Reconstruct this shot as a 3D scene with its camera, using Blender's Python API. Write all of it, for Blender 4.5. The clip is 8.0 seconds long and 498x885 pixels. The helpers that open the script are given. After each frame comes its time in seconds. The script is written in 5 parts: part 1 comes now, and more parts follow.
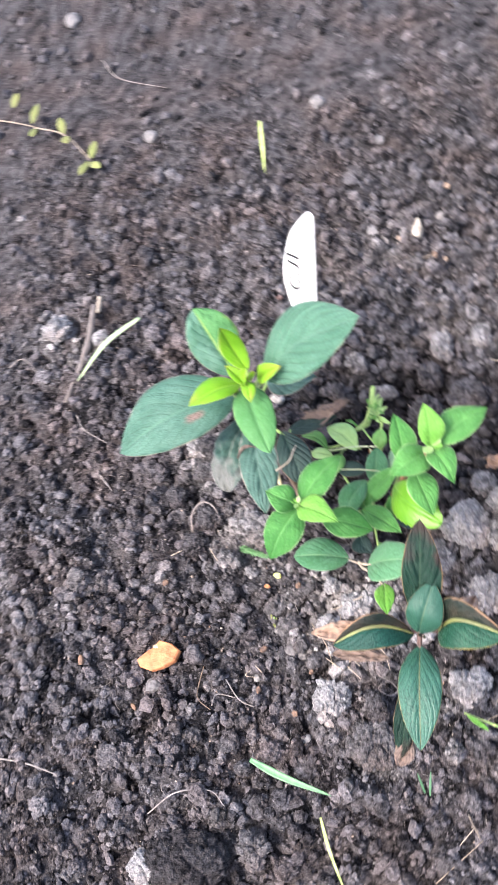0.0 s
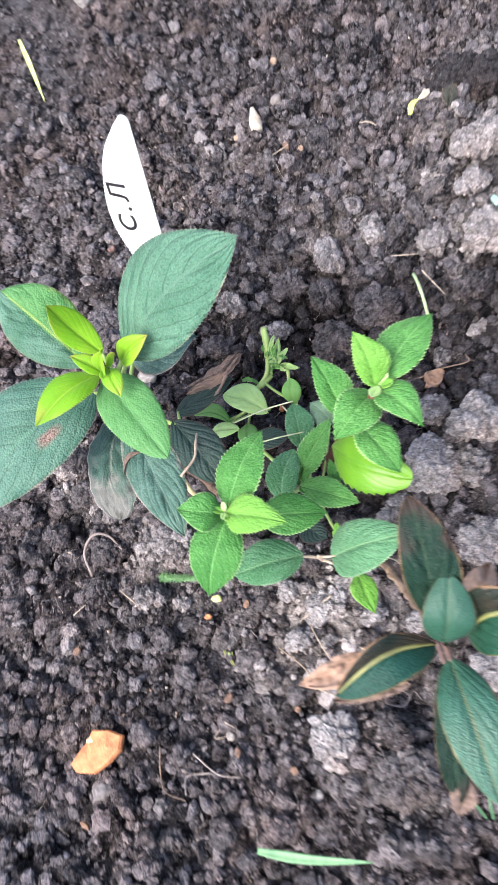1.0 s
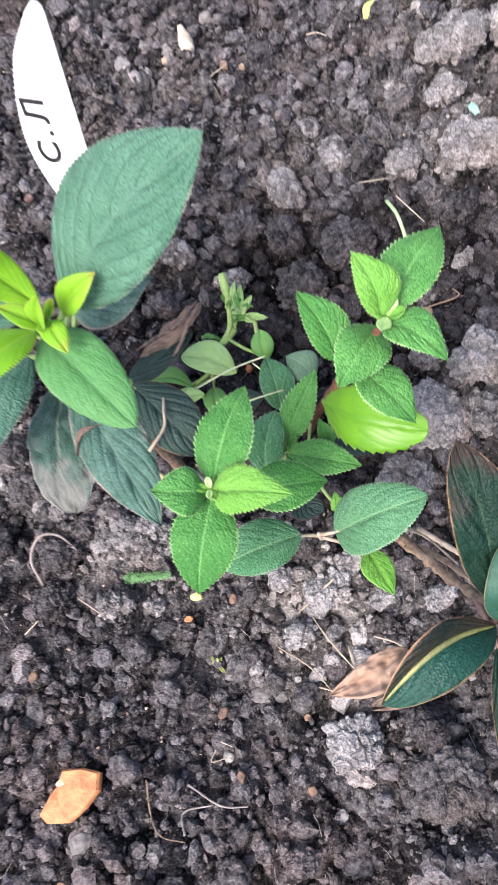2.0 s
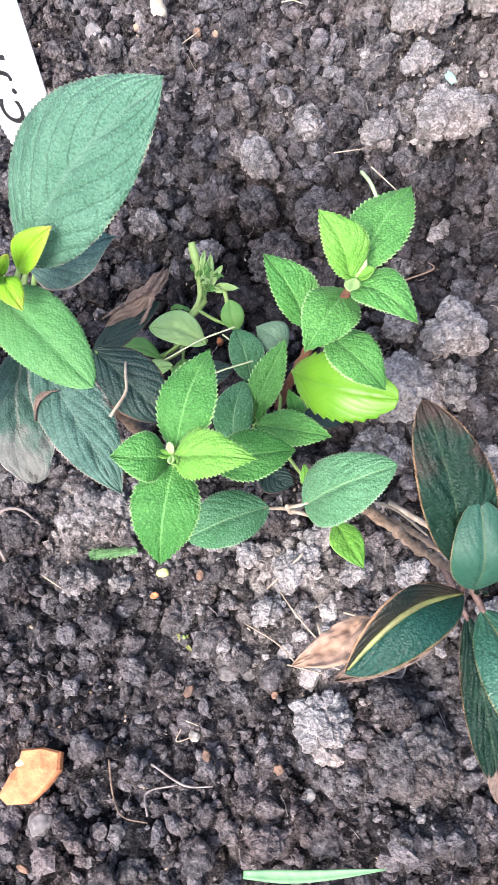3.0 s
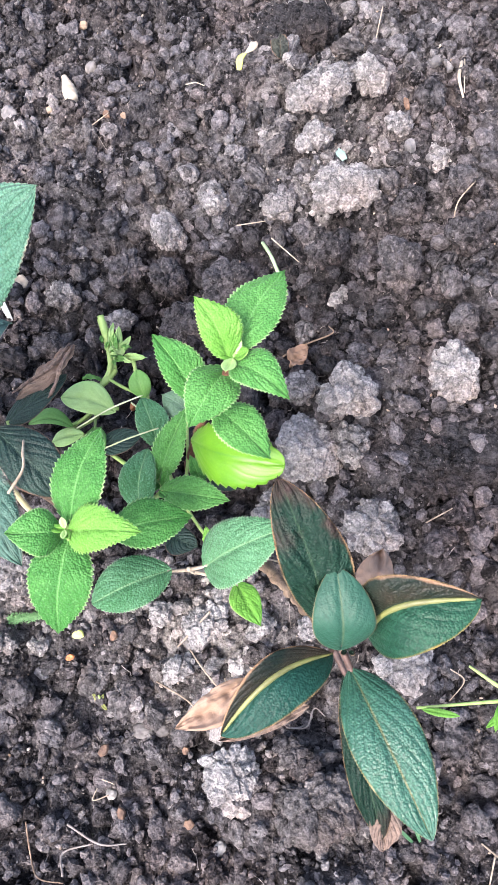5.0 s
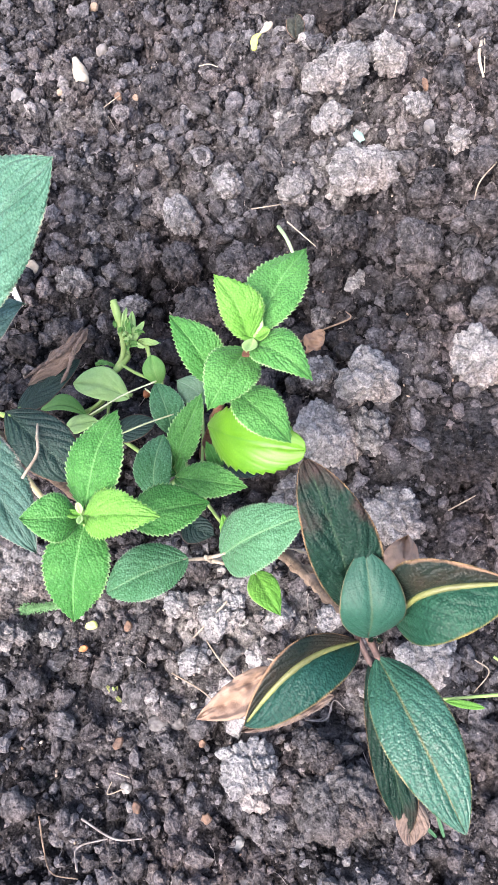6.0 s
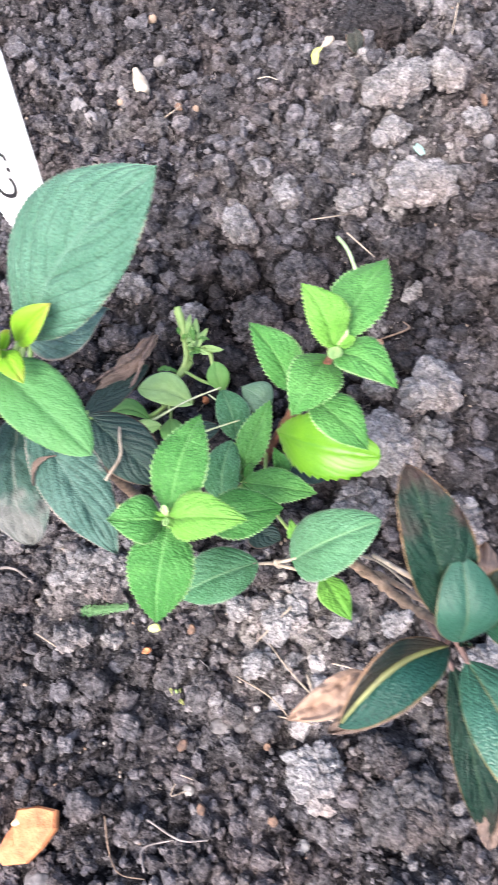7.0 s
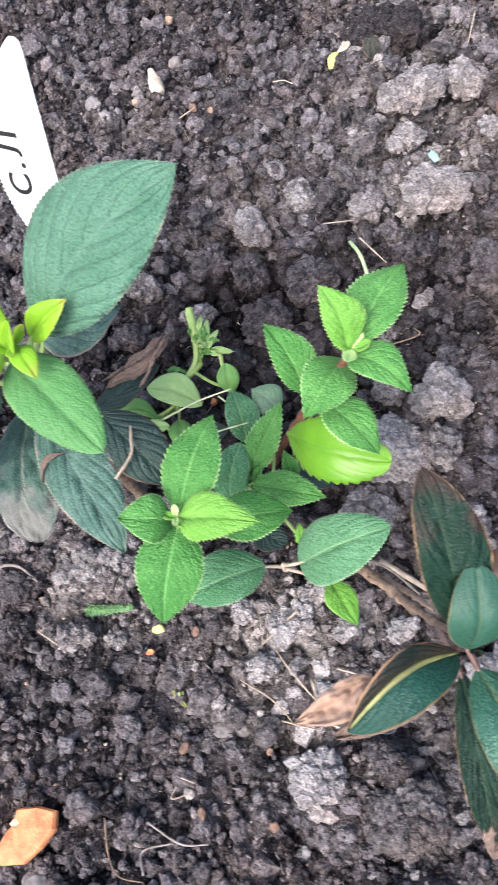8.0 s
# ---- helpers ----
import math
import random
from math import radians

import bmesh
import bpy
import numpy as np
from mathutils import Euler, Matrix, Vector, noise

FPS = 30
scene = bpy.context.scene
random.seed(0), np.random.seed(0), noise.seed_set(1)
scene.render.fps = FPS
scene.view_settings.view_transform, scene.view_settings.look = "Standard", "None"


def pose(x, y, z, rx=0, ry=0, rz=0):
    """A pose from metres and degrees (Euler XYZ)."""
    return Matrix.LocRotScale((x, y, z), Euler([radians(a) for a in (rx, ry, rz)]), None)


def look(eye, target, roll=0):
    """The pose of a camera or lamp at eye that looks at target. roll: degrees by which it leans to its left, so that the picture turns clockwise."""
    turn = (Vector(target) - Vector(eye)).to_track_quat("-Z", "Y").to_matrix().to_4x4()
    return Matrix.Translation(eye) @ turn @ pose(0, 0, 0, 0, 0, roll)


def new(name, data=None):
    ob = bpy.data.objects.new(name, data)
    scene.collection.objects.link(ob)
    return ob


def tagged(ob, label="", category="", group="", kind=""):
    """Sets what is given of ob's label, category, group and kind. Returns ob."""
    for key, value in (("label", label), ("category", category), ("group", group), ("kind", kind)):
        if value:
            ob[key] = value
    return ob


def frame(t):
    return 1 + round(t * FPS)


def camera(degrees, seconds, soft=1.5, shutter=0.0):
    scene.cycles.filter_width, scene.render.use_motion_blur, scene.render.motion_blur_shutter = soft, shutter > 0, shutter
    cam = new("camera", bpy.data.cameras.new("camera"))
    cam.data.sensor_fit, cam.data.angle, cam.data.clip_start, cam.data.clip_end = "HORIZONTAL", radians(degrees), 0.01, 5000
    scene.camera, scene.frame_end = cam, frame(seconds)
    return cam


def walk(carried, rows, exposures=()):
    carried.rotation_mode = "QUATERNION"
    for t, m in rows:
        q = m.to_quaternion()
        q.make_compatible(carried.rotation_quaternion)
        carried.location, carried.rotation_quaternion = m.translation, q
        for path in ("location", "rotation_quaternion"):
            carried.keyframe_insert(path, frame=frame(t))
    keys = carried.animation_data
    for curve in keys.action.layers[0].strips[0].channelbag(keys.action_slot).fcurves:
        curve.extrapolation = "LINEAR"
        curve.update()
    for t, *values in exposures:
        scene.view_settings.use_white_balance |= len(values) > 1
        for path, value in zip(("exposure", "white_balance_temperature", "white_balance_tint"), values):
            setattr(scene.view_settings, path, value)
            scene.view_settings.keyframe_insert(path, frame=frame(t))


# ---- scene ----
cam = camera(34.0, 8.0, soft=1.15, shutter=0.5)
PATH = [
    (0, (0.019, 0.021, 0.412), (-0.486, 0.901, -1.311), -33.3),
    (0.5, (0.01, 0.034, 0.379), (-0.338, 0.851, -1.413), -39.1),
    (1, (-0.009, 0.078, 0.328), (-0.241, 0.811, -1.518), -38.9),
    (1.5, (-0.043, 0.097, 0.299), (-0.147, 0.759, -1.585), -35.0),
    (2, (-0.033, 0.096, 0.281), (-0.11, 0.736, -1.612), -33.9),
    (2.2, (-0.033, 0.09, 0.271), (-0.099, 0.735, -1.621), -33.2),
    (3.3, (-0.031, 0.089, 0.272), (-0.045, 0.692, -1.636), -27.2),
    (3.5, (-0.026, 0.09, 0.275), (-0.01, 0.686, -1.634), -22.8),
    (4, (-0.009, 0.09, 0.285), (0.03, 0.691, -1.623), -22.1),
    (5.3, (-0.007, 0.082, 0.282), (0.042, 0.744, -1.604), -25.2),
    (5.5, (-0.009, 0.087, 0.28), (0.033, 0.732, -1.613), -25.5),
    (6, (-0.013, 0.084, 0.277), (0.029, 0.74, -1.613), -25.5),
    (6.5, (-0.016, 0.079, 0.279), (0.033, 0.741, -1.607), -25.0),
    (7, (-0.033, 0.092, 0.283), (0.019, 0.768, -1.599), -23.9),
    (7.5, (-0.047, 0.1, 0.283), (0.004, 0.784, -1.596), -22.9),
    (8, (-0.037, 0.093, 0.282), (0.027, 0.779, -1.596), -21.7),
]
EXPOSURES = [(0.0, 2.45, 6450, 13.5), (0.5, 2.39, 6450, 13.5), (1.0, 2.27, 6450, 13.5), (1.5, 2.11, 6450, 13.5), (2.2, 2.11, 6450, 13.5), (3.3, 2.44, 6450, 13.5), (6.5, 2.45, 6450, 13.5), (7.0, 2.44, 6450, 13.5), (7.5, 2.19, 6450, 13.5), (8.0, 2.15, 6450, 13.5)]
walk(cam, [(t, look(eye, target, roll)) for t, eye, target, roll in PATH], EXPOSURES)

# ---- world, sun and exposure ----
SUN_ELEVATION, SUN_TURN = 58.0, 235.0
world = bpy.data.worlds.new("overcast_sky")
scene.world = world
world.use_nodes = True
wn = world.node_tree.nodes
sky = wn.new("ShaderNodeTexSky")
sky.sky_type, sky.sun_disc = "NISHITA", False
sky.sun_elevation, sky.sun_rotation = radians(SUN_ELEVATION), radians(SUN_TURN)
sky.dust_density, sky.ozone_density = 4.0, 0.6
wn["Background"].inputs["Strength"].default_value = 0.108
world.node_tree.links.new(sky.outputs["Color"], wn["Background"].inputs["Color"])
sun_data = bpy.data.lights.new("sun", "SUN")
sun_data.energy, sun_data.angle, sun_data.color = 1.15, radians(32), (1.0, 0.96, 0.91)
sun = new("sun", sun_data)
sun_dir = Vector((math.sin(radians(SUN_TURN)) * math.cos(radians(SUN_ELEVATION)),
                  math.cos(radians(SUN_TURN)) * math.cos(radians(SUN_ELEVATION)), math.sin(radians(SUN_ELEVATION))))
sun.matrix_world = look(sun_dir * 5, (0, 0, 0))


# ---- materials ----
def node_mat(name):
    m = bpy.data.materials.new(name)
    m.use_nodes = True
    return m, m.node_tree.nodes, m.node_tree.links, m.node_tree.nodes["Principled BSDF"]


def add_node(nodes, links, kind, **given):
    """A node; values that are sockets are linked, others are set by input name or index."""
    n = nodes.new(kind)
    for key, value in given.items():
        key = key.replace("_", " ")
        socket = n.inputs[int(key[1:])] if key[0] == "i" and key[1:].isdigit() else n.inputs[key]
        if isinstance(value, bpy.types.NodeSocket):
            links.new(value, socket)
        else:
            socket.default_value = value
    return n


def maths(nodes, links, op, a, b=0.0, c=0.0):
    n = nodes.new("ShaderNodeMath")
    n.operation = op
    for i, value in enumerate((a, b, c)):
        if isinstance(value, bpy.types.NodeSocket):
            links.new(value, n.inputs[i])
        else:
            n.inputs[i].default_value = value
    return n.outputs[0]


def mixed(nodes, links, factor, a, b, blend="MIX"):
    n = nodes.new("ShaderNodeMix")
    n.data_type, n.blend_type = "RGBA", blend
    for socket, value in ((n.inputs[0], factor), (n.inputs[6], a), (n.inputs[7], b)):
        if isinstance(value, bpy.types.NodeSocket):
            links.new(value, socket)
        else:
            socket.default_value = value if isinstance(value, (int, float)) else (*value, 1.0)
    return n.outputs[2]


def ramped(nodes, links, value, low, high):
    n = nodes.new("ShaderNodeMapRange")
    links.new(value, n.inputs[0])
    n.inputs[1].default_value, n.inputs[2].default_value = low, high
    return n.outputs[0]


def soil_material(name, dark, mid, pale, per="island", bump=0.9):
    """Crumbly soil: dark moist grains, greyer dry ones, pale dust where the dry attribute is high."""
    m, n, l, bsdf = node_mat(name)
    co = n.new("ShaderNodeTexCoord").outputs["Object"]
    dry = n.new("ShaderNodeAttribute")
    dry.attribute_name = "dry"
    if per == "cell":
        tone = n.new("ShaderNodeAttribute")
        tone.attribute_name = "tone"
        rnd = tone.outputs["Fac"]
    elif per == "island":
        rnd = n.new("ShaderNodeNewGeometry").outputs["Random Per Island"]
    else:
        one = n.new("ShaderNodeObjectInfo").outputs["Random"]
        tone = n.new("ShaderNodeAttribute")
        tone.attribute_name = "tone"
        rnd = maths(n, l, "ADD", maths(n, l, "MULTIPLY", one, 0.3), maths(n, l, "MULTIPLY", tone.outputs["Fac"], 0.7))
    big = add_node(n, l, "ShaderNodeTexNoise", Vector=co, Scale=28.0, Detail=4.0).outputs[0]
    fine = add_node(n, l, "ShaderNodeTexNoise", Vector=co, Scale=420.0, Detail=6.0, Roughness=0.7).outputs[0]
    grit = add_node(n, l, "ShaderNodeTexVoronoi", Vector=co, Scale=1000.0).outputs["Distance"]
    f = ramped(n, l, maths(n, l, "ADD", maths(n, l, "MULTIPLY", rnd, 0.36), maths(n, l, "MULTIPLY", fine, 0.9)), 0.43, 0.98)
    col = mixed(n, l, f, dark, mid)
    warm = mixed(n, l, ramped(n, l, big, 0.42, 0.7), (0.97, 1.0, 1.04), (1.12, 1.0, 0.95))
    col = mixed(n, l, 1.0, col, warm, "MULTIPLY")
    dust = ramped(n, l, maths(n, l, "ADD", dry.outputs["Fac"], maths(n, l, "MULTIPLY", fine, 0.8)), 0.55, 1.35)
    dust = maths(n, l, "MULTIPLY", dust, ramped(n, l, rnd, -0.35, 0.75))
    col = mixed(n, l, dust, col, pale)
    # below zero the dry attribute blackens the soil, to about a third
    blackened = ramped(n, l, maths(n, l, "MULTIPLY", dry.outputs["Fac"], -1.0), 0.05, 0.85)
    col = mixed(n, l, blackened, col, mixed(n, l, 1.0, col, (0.35, 0.36, 0.39), "MULTIPLY"))
    micro = add_node(n, l, "ShaderNodeTexNoise", Vector=co, Scale=1250.0, Detail=3.0, Roughness=0.7).outputs[0]
    col = mixed(n, l, 1.0, col, mixed(n, l, ramped(n, l, micro, 0.36, 0.66), (0.66, 0.65, 0.66), (1.36, 1.35, 1.33)), "MULTIPLY")
    speck = maths(n, l, "GREATER_THAN", add_node(n, l, "ShaderNodeTexNoise", Vector=co, Scale=950.0, Detail=1.0).outputs[0], 0.72)
    col = mixed(n, l, maths(n, l, "MULTIPLY", speck, 0.35), col, (0.36, 0.32, 0.29))
    l.new(col, bsdf.inputs["Base Color"])
    bsdf.inputs["Roughness"].default_value = 0.92
    bsdf.inputs["Specular IOR Level"].default_value = 0.04
    h = maths(n, l, "ADD", maths(n, l, "ADD", fine, maths(n, l, "MULTIPLY", micro, 0.4)), maths(n, l, "MULTIPLY", grit, 0.3))
    b = add_node(n, l, "ShaderNodeBump", Strength=bump, Distance=0.0022, Height=h)
    l.new(b.outputs[0], bsdf.inputs["Normal"])
    return m


def leaf_material(name, base, second, vein, margin, veins=7, margin_from=0.95, rough=0.5, clear=0.3, blotch=None, blotch_at=0.62, half=0, side_lines=0.5, sheen=0.06, relief=0.5, hair_glints=0.16, pimples=0.45, tip_dry=None, tip_from=0.5, net=0.14, gloss=0.3, quilting=0.8, half_tones=None, spot=None):
    """A leaf blade: UV x runs from base to tip, y across. Veins, quilting, a margin, blotches; some light shines through."""
    m, n, l, bsdf = node_mat(name)
    uv = n.new("ShaderNodeUVMap")
    uv.uv_map = "blade"
    sep = n.new("ShaderNodeSeparateXYZ")
    l.new(uv.outputs[0], sep.inputs[0])
    along = sep.outputs[0]
    across = maths(n, l, "ABSOLUTE", maths(n, l, "MULTIPLY_ADD", sep.outputs[1], 2.0, -1.0))
    co = n.new("ShaderNodeTexCoord").outputs["Object"]
    rnd = n.new("ShaderNodeObjectInfo").outputs["Random"]
    cloud = add_node(n, l, "ShaderNodeTexNoise", Vector=co, Scale=110.0, Detail=4.0).outputs[0]
    fine = add_node(n, l, "ShaderNodeTexNoise", Vector=co, Scale=1500.0, Detail=3.0).outputs[0]
    cells = n.new("ShaderNodeTexVoronoi")
    cells.feature = "DISTANCE_TO_EDGE"
    l.new(co, cells.inputs["Vector"])
    cells.inputs["Scale"].default_value = 1300.0
    mesh_of_veins = ramped(n, l, cells.outputs["Distance"], 0.0, 0.25)
    pimple = add_node(n, l, "ShaderNodeTexVoronoi", Vector=co, Scale=1500.0).outputs["Distance"]
    wobble = maths(n, l, "MULTIPLY", maths(n, l, "SUBTRACT", cloud, 0.5), 0.5)
    phase = maths(n, l, "ADD", maths(n, l, "SUBTRACT", maths(n, l, "MULTIPLY", along, float(veins)), maths(n, l, "MULTIPLY", maths(n, l, "POWER", across, 1.1), 3.2)), wobble)
    ping = maths(n, l, "PINGPONG", phase, 0.5)
    side = maths(n, l, "SUBTRACT", 1.0, ramped(n, l, ping, 0.0, 0.07))
    side = maths(n, l, "MULTIPLY", side, maths(n, l, "SUBTRACT", 1.0, ramped(n, l, across, 0.75, 1.0)))
    mid = maths(n, l, "SUBTRACT", 1.0, ramped(n, l, across, 0.015, 0.05))
    tone = ramped(n, l, maths(n, l, "ADD", cloud, maths(n, l, "MULTIPLY", rnd, 0.3)), 0.4, 0.9)
    col = mixed(n, l, tone, base, second)
    col = mixed(n, l, maths(n, l, "MULTIPLY", maths(n, l, "SUBTRACT", 1.0, mesh_of_veins), net), col, tuple(0.5 * c for c in base))
    # darker between the bumps, as a painted contrast to their highlights
    col = mixed(n, l, maths(n, l, "MULTIPLY", ramped(n, l, pimple, 0.35, 0.85), pimples), col, tuple(0.35 * c for c in base))
    # pale flecks stand for fine hairs and for painted highlights on the bumps
    col = mixed(n, l, maths(n, l, "MULTIPLY", ramped(n, l, fine, 0.55, 0.8), hair_glints), col, tuple(min(0.85, 1.75 * c + 0.10) for c in second))
    col = mixed(n, l, maths(n, l, "MULTIPLY", side, side_lines), col, tuple(0.42 * c for c in base))
    col = mixed(n, l, maths(n, l, "MULTIPLY", mid, 0.7), col, vein)
    if blotch:
        stain = add_node(n, l, "ShaderNodeTexNoise", Vector=co, Scale=60.0, Detail=5.0, Roughness=0.65).outputs[0]
        stain = maths(n, l, "ADD", stain, maths(n, l, "MULTIPLY", maths(n, l, "POWER", across, 4.0), 0.12))
        col = mixed(n, l, ramped(n, l, stain, blotch_at - 0.04, blotch_at + 0.14), col, blotch)
    if tip_dry:
        end = ramped(n, l, maths(n, l, "ADD", along, maths(n, l, "MULTIPLY", maths(n, l, "SUBTRACT", cloud, 0.5), 1.3)), tip_from, tip_from + 0.34)
        col = mixed(n, l, maths(n, l, "MULTIPLY", end, 0.75), col, tip_dry)
    # one half recoloured: dried by default; half_tones instead paint in its different light
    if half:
        dried_or_lit_half = ramped(n, l, maths(n, l, "MULTIPLY", maths(n, l, "SUBTRACT", sep.outputs[1], 0.5), 2.0 * half), 0.02, 0.12)
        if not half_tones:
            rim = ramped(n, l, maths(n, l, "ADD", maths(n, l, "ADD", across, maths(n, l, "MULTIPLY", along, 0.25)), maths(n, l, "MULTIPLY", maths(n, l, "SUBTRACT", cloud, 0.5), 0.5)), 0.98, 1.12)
        col = mixed(n, l, maths(n, l, "MULTIPLY", dried_or_lit_half, 0.85), col, mixed(n, l, ramped(n, l, cloud, 0.4, 0.65), *(half_tones or ((0.007, 0.008, 0.007), (0.030, 0.017, 0.013)))))
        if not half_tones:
            col = mixed(n, l, maths(n, l, "MULTIPLY", maths(n, l, "MULTIPLY", dried_or_lit_half, rim), 0.85), col, (0.34, 0.20, 0.12))
    if spot:  # a torn dry scar at one place of the blade
        off = n.new("ShaderNodeVectorMath")
        off.operation = "DISTANCE"
        l.new(uv.outputs[0], off.inputs[0])
        off.inputs[1].default_value = (spot[0], spot[1], 0.0)
        near_it = ramped(n, l, maths(n, l, "ADD", off.outputs["Value"], maths(n, l, "MULTIPLY", maths(n, l, "SUBTRACT", cloud, 0.5), 0.22)), spot[2], spot[2] * 0.45)
        col = mixed(n, l, near_it, col, mixed(n, l, ramped(n, l, fine, 0.42, 0.6), (0.10, 0.055, 0.042), (0.26, 0.18, 0.15)))
    edge = ramped(n, l, maths(n, l, "ADD", across, maths(n, l, "MULTIPLY", maths(n, l, "SUBTRACT", cloud, 0.5), 0.12)), margin_from, margin_from + 0.05)
    col = mixed(n, l, maths(n, l, "MULTIPLY", edge, 0.85), col, margin)
    l.new(col, bsdf.inputs["Base Color"])
    bsdf.inputs["Roughness"].default_value = rough
    bsdf.inputs["Specular IOR Level"].default_value = gloss
    bsdf.inputs["Sheen Weight"].default_value = sheen
    quilt = maths(n, l, "ADD", maths(n, l, "MULTIPLY", mesh_of_veins, 0.15), maths(n, l, "MULTIPLY", ramped(n, l, ping, 0.0, 0.3), quilting))
    quilt = maths(n, l, "ADD", quilt, maths(n, l, "MULTIPLY", maths(n, l, "SUBTRACT", 1.0, pimple), 1.6 * pimples))
    bump = add_node(n, l, "ShaderNodeBump", Strength=relief, Distance=0.0009, Height=quilt)
    l.new(bump.outputs[0], bsdf.inputs["Normal"])
    glow = add_node(n, l, "ShaderNodeBsdfTranslucent", Color=mixed(n, l, 0.45, col, (base[0] * 1.6 + 0.05, base[1] * 1.5 + 0.06, base[2] * 0.5)))
    both = n.new("ShaderNodeMixShader")
    both.inputs[0].default_value = clear
    l.new(bsdf.outputs[0], both.inputs[1])
    l.new(glow.outputs[0], both.inputs[2])
    l.new(both.outputs[0], n["Material Output"].inputs["Surface"])
    return m


def plain_material(name, a, b, scale=300.0, rough=0.7, bump=0.4, distance=0.0005, stretch=(1, 1, 1)):
    """Two tones in a noise, with a grain in relief."""
    m, n, l, bsdf = node_mat(name)
    co = n.new("ShaderNodeTexCoord").outputs["Object"]
    mp = add_node(n, l, "ShaderNodeMapping", Vector=co, Scale=stretch).outputs[0]
    rnd = n.new("ShaderNodeObjectInfo").outputs["Random"]
    f = add_node(n, l, "ShaderNodeTexNoise", Vector=mp, Scale=scale, Detail=5.0, Roughness=0.6).outputs[0]
    g = add_node(n, l, "ShaderNodeTexNoise", Vector=mp, Scale=scale * 5, Detail=2.0).outputs[0]
    t = ramped(n, l, maths(n, l, "ADD", f, maths(n, l, "MULTIPLY", maths(n, l, "SUBTRACT", rnd, 0.5), 0.25)), 0.3, 0.7)
    l.new(mixed(n, l, t, a, b), bsdf.inputs["Base Color"])
    bsdf.inputs["Roughness"].default_value = rough
    h = maths(n, l, "ADD", f, maths(n, l, "MULTIPLY", g, 0.4))
    l.new(add_node(n, l, "ShaderNodeBump", Strength=bump, Distance=distance, Height=h).outputs[0], bsdf.inputs["Normal"])
    return m


DARK, PALE = (0.0098, 0.0091, 0.0098), (0.44, 0.415, 0.405)
SOIL = soil_material("soil", DARK, (0.146, 0.134, 0.136), PALE, "cell", 1.0)
CRUMB = soil_material("soil_crumbs", DARK, (0.225, 0.207, 0.213), PALE)
CLOD_DARKER = soil_material("darker_clod", (0.0095, 0.0088, 0.0094), (0.108, 0.100, 0.103), PALE, "object", 1.0)
CLOD = soil_material("dark_clod", (0.012, 0.0111, 0.0117), (0.205, 0.189, 0.193), PALE, "object", 1.0)
CLOD_BROWN = soil_material("brown_grey_clod", (0.026, 0.0238, 0.0238), (0.21, 0.193, 0.191), PALE, "object", 1.0)
CLOD_GREY = soil_material("grey_clod", (0.050, 0.0465, 0.046), (0.36, 0.338, 0.332), PALE, "object", 1.0)
CLOD_LIGHT = soil_material("light_grey_clod", (0.13, 0.121, 0.118), (0.46, 0.432, 0.42), PALE, "object", 1.0)
CLOD_PALE = soil_material("dry_pale_clod", (0.13, 0.122, 0.120), (0.52, 0.495, 0.483), PALE, "object", 1.0)

LEAF = {}
LEAF["blue"] = leaf_material("blue_green_leaf", (0.034, 0.128, 0.072), (0.096, 0.228, 0.150), (0.095, 0.20, 0.14), (0.34, 0.27, 0.21), 6, 0.972, 0.42, 0.2, side_lines=0.65, pimples=0.5, relief=0.65, quilting=0.9)
LEAF["worn"] = leaf_material("blue_green_leaf_with_scar", (0.034, 0.118, 0.076), (0.098, 0.215, 0.155), (0.085, 0.20, 0.13), (0.36, 0.28, 0.22), 6, 0.965, 0.42, 0.2, side_lines=0.6, quilting=0.5, spot=(0.34, 0.30, 0.10))
# the left half's bluer tones paint in the different light it catches
LEAF["mottled"] = leaf_material("mottled_green_leaf", (0.050, 0.185, 0.045), (0.095, 0.270, 0.085), (0.26, 0.36, 0.09), (0.32, 0.26, 0.20), 6, 0.965, 0.42, 0.2, (0.24, 0.35, 0.07), 0.62, side_lines=0.4, quilting=0.5, half=-1, half_tones=((0.030, 0.100, 0.068), (0.095, 0.195, 0.150)))
LEAF["fresh"] = leaf_material("mid_green_leaf", (0.056, 0.205, 0.050), (0.100, 0.275, 0.090), (0.12, 0.30, 0.11), (0.30, 0.40, 0.18), 6, 0.972, 0.45, 0.26, side_lines=0.16, relief=0.45, pimples=0.3, quilting=0.25)
LEAF["fresh2"] = leaf_material("light_green_leaf", (0.110, 0.335, 0.036), (0.195, 0.45, 0.078), (0.19, 0.42, 0.09), (0.40, 0.62, 0.20), 6, 0.95, 0.5, 0.33, side_lines=0.22, relief=0.5, pimples=0.34, net=0.3, quilting=0.3)
LEAF["lime"] = leaf_material("lime_young_leaf", (0.17, 0.41, 0.016), (0.29, 0.52, 0.032), (0.38, 0.58, 0.06), (0.50, 0.44, 0.12), 6, 0.955, 0.42, 0.38, side_lines=0.10, relief=0.3, hair_glints=0.05, pimples=0.12, tip_dry=(0.34, 0.20, 0.06), tip_from=0.76, quilting=0.3)
LEAF["lime2"] = leaf_material("lime_underside_leaf", (0.062, 0.200, 0.010), (0.105, 0.265, 0.015), (0.070, 0.20, 0.02), (0.24, 0.36, 0.08), 6, 0.975, 0.33, 0.18, side_lines=0.05, relief=0.12, hair_glints=0.0, pimples=0.1)
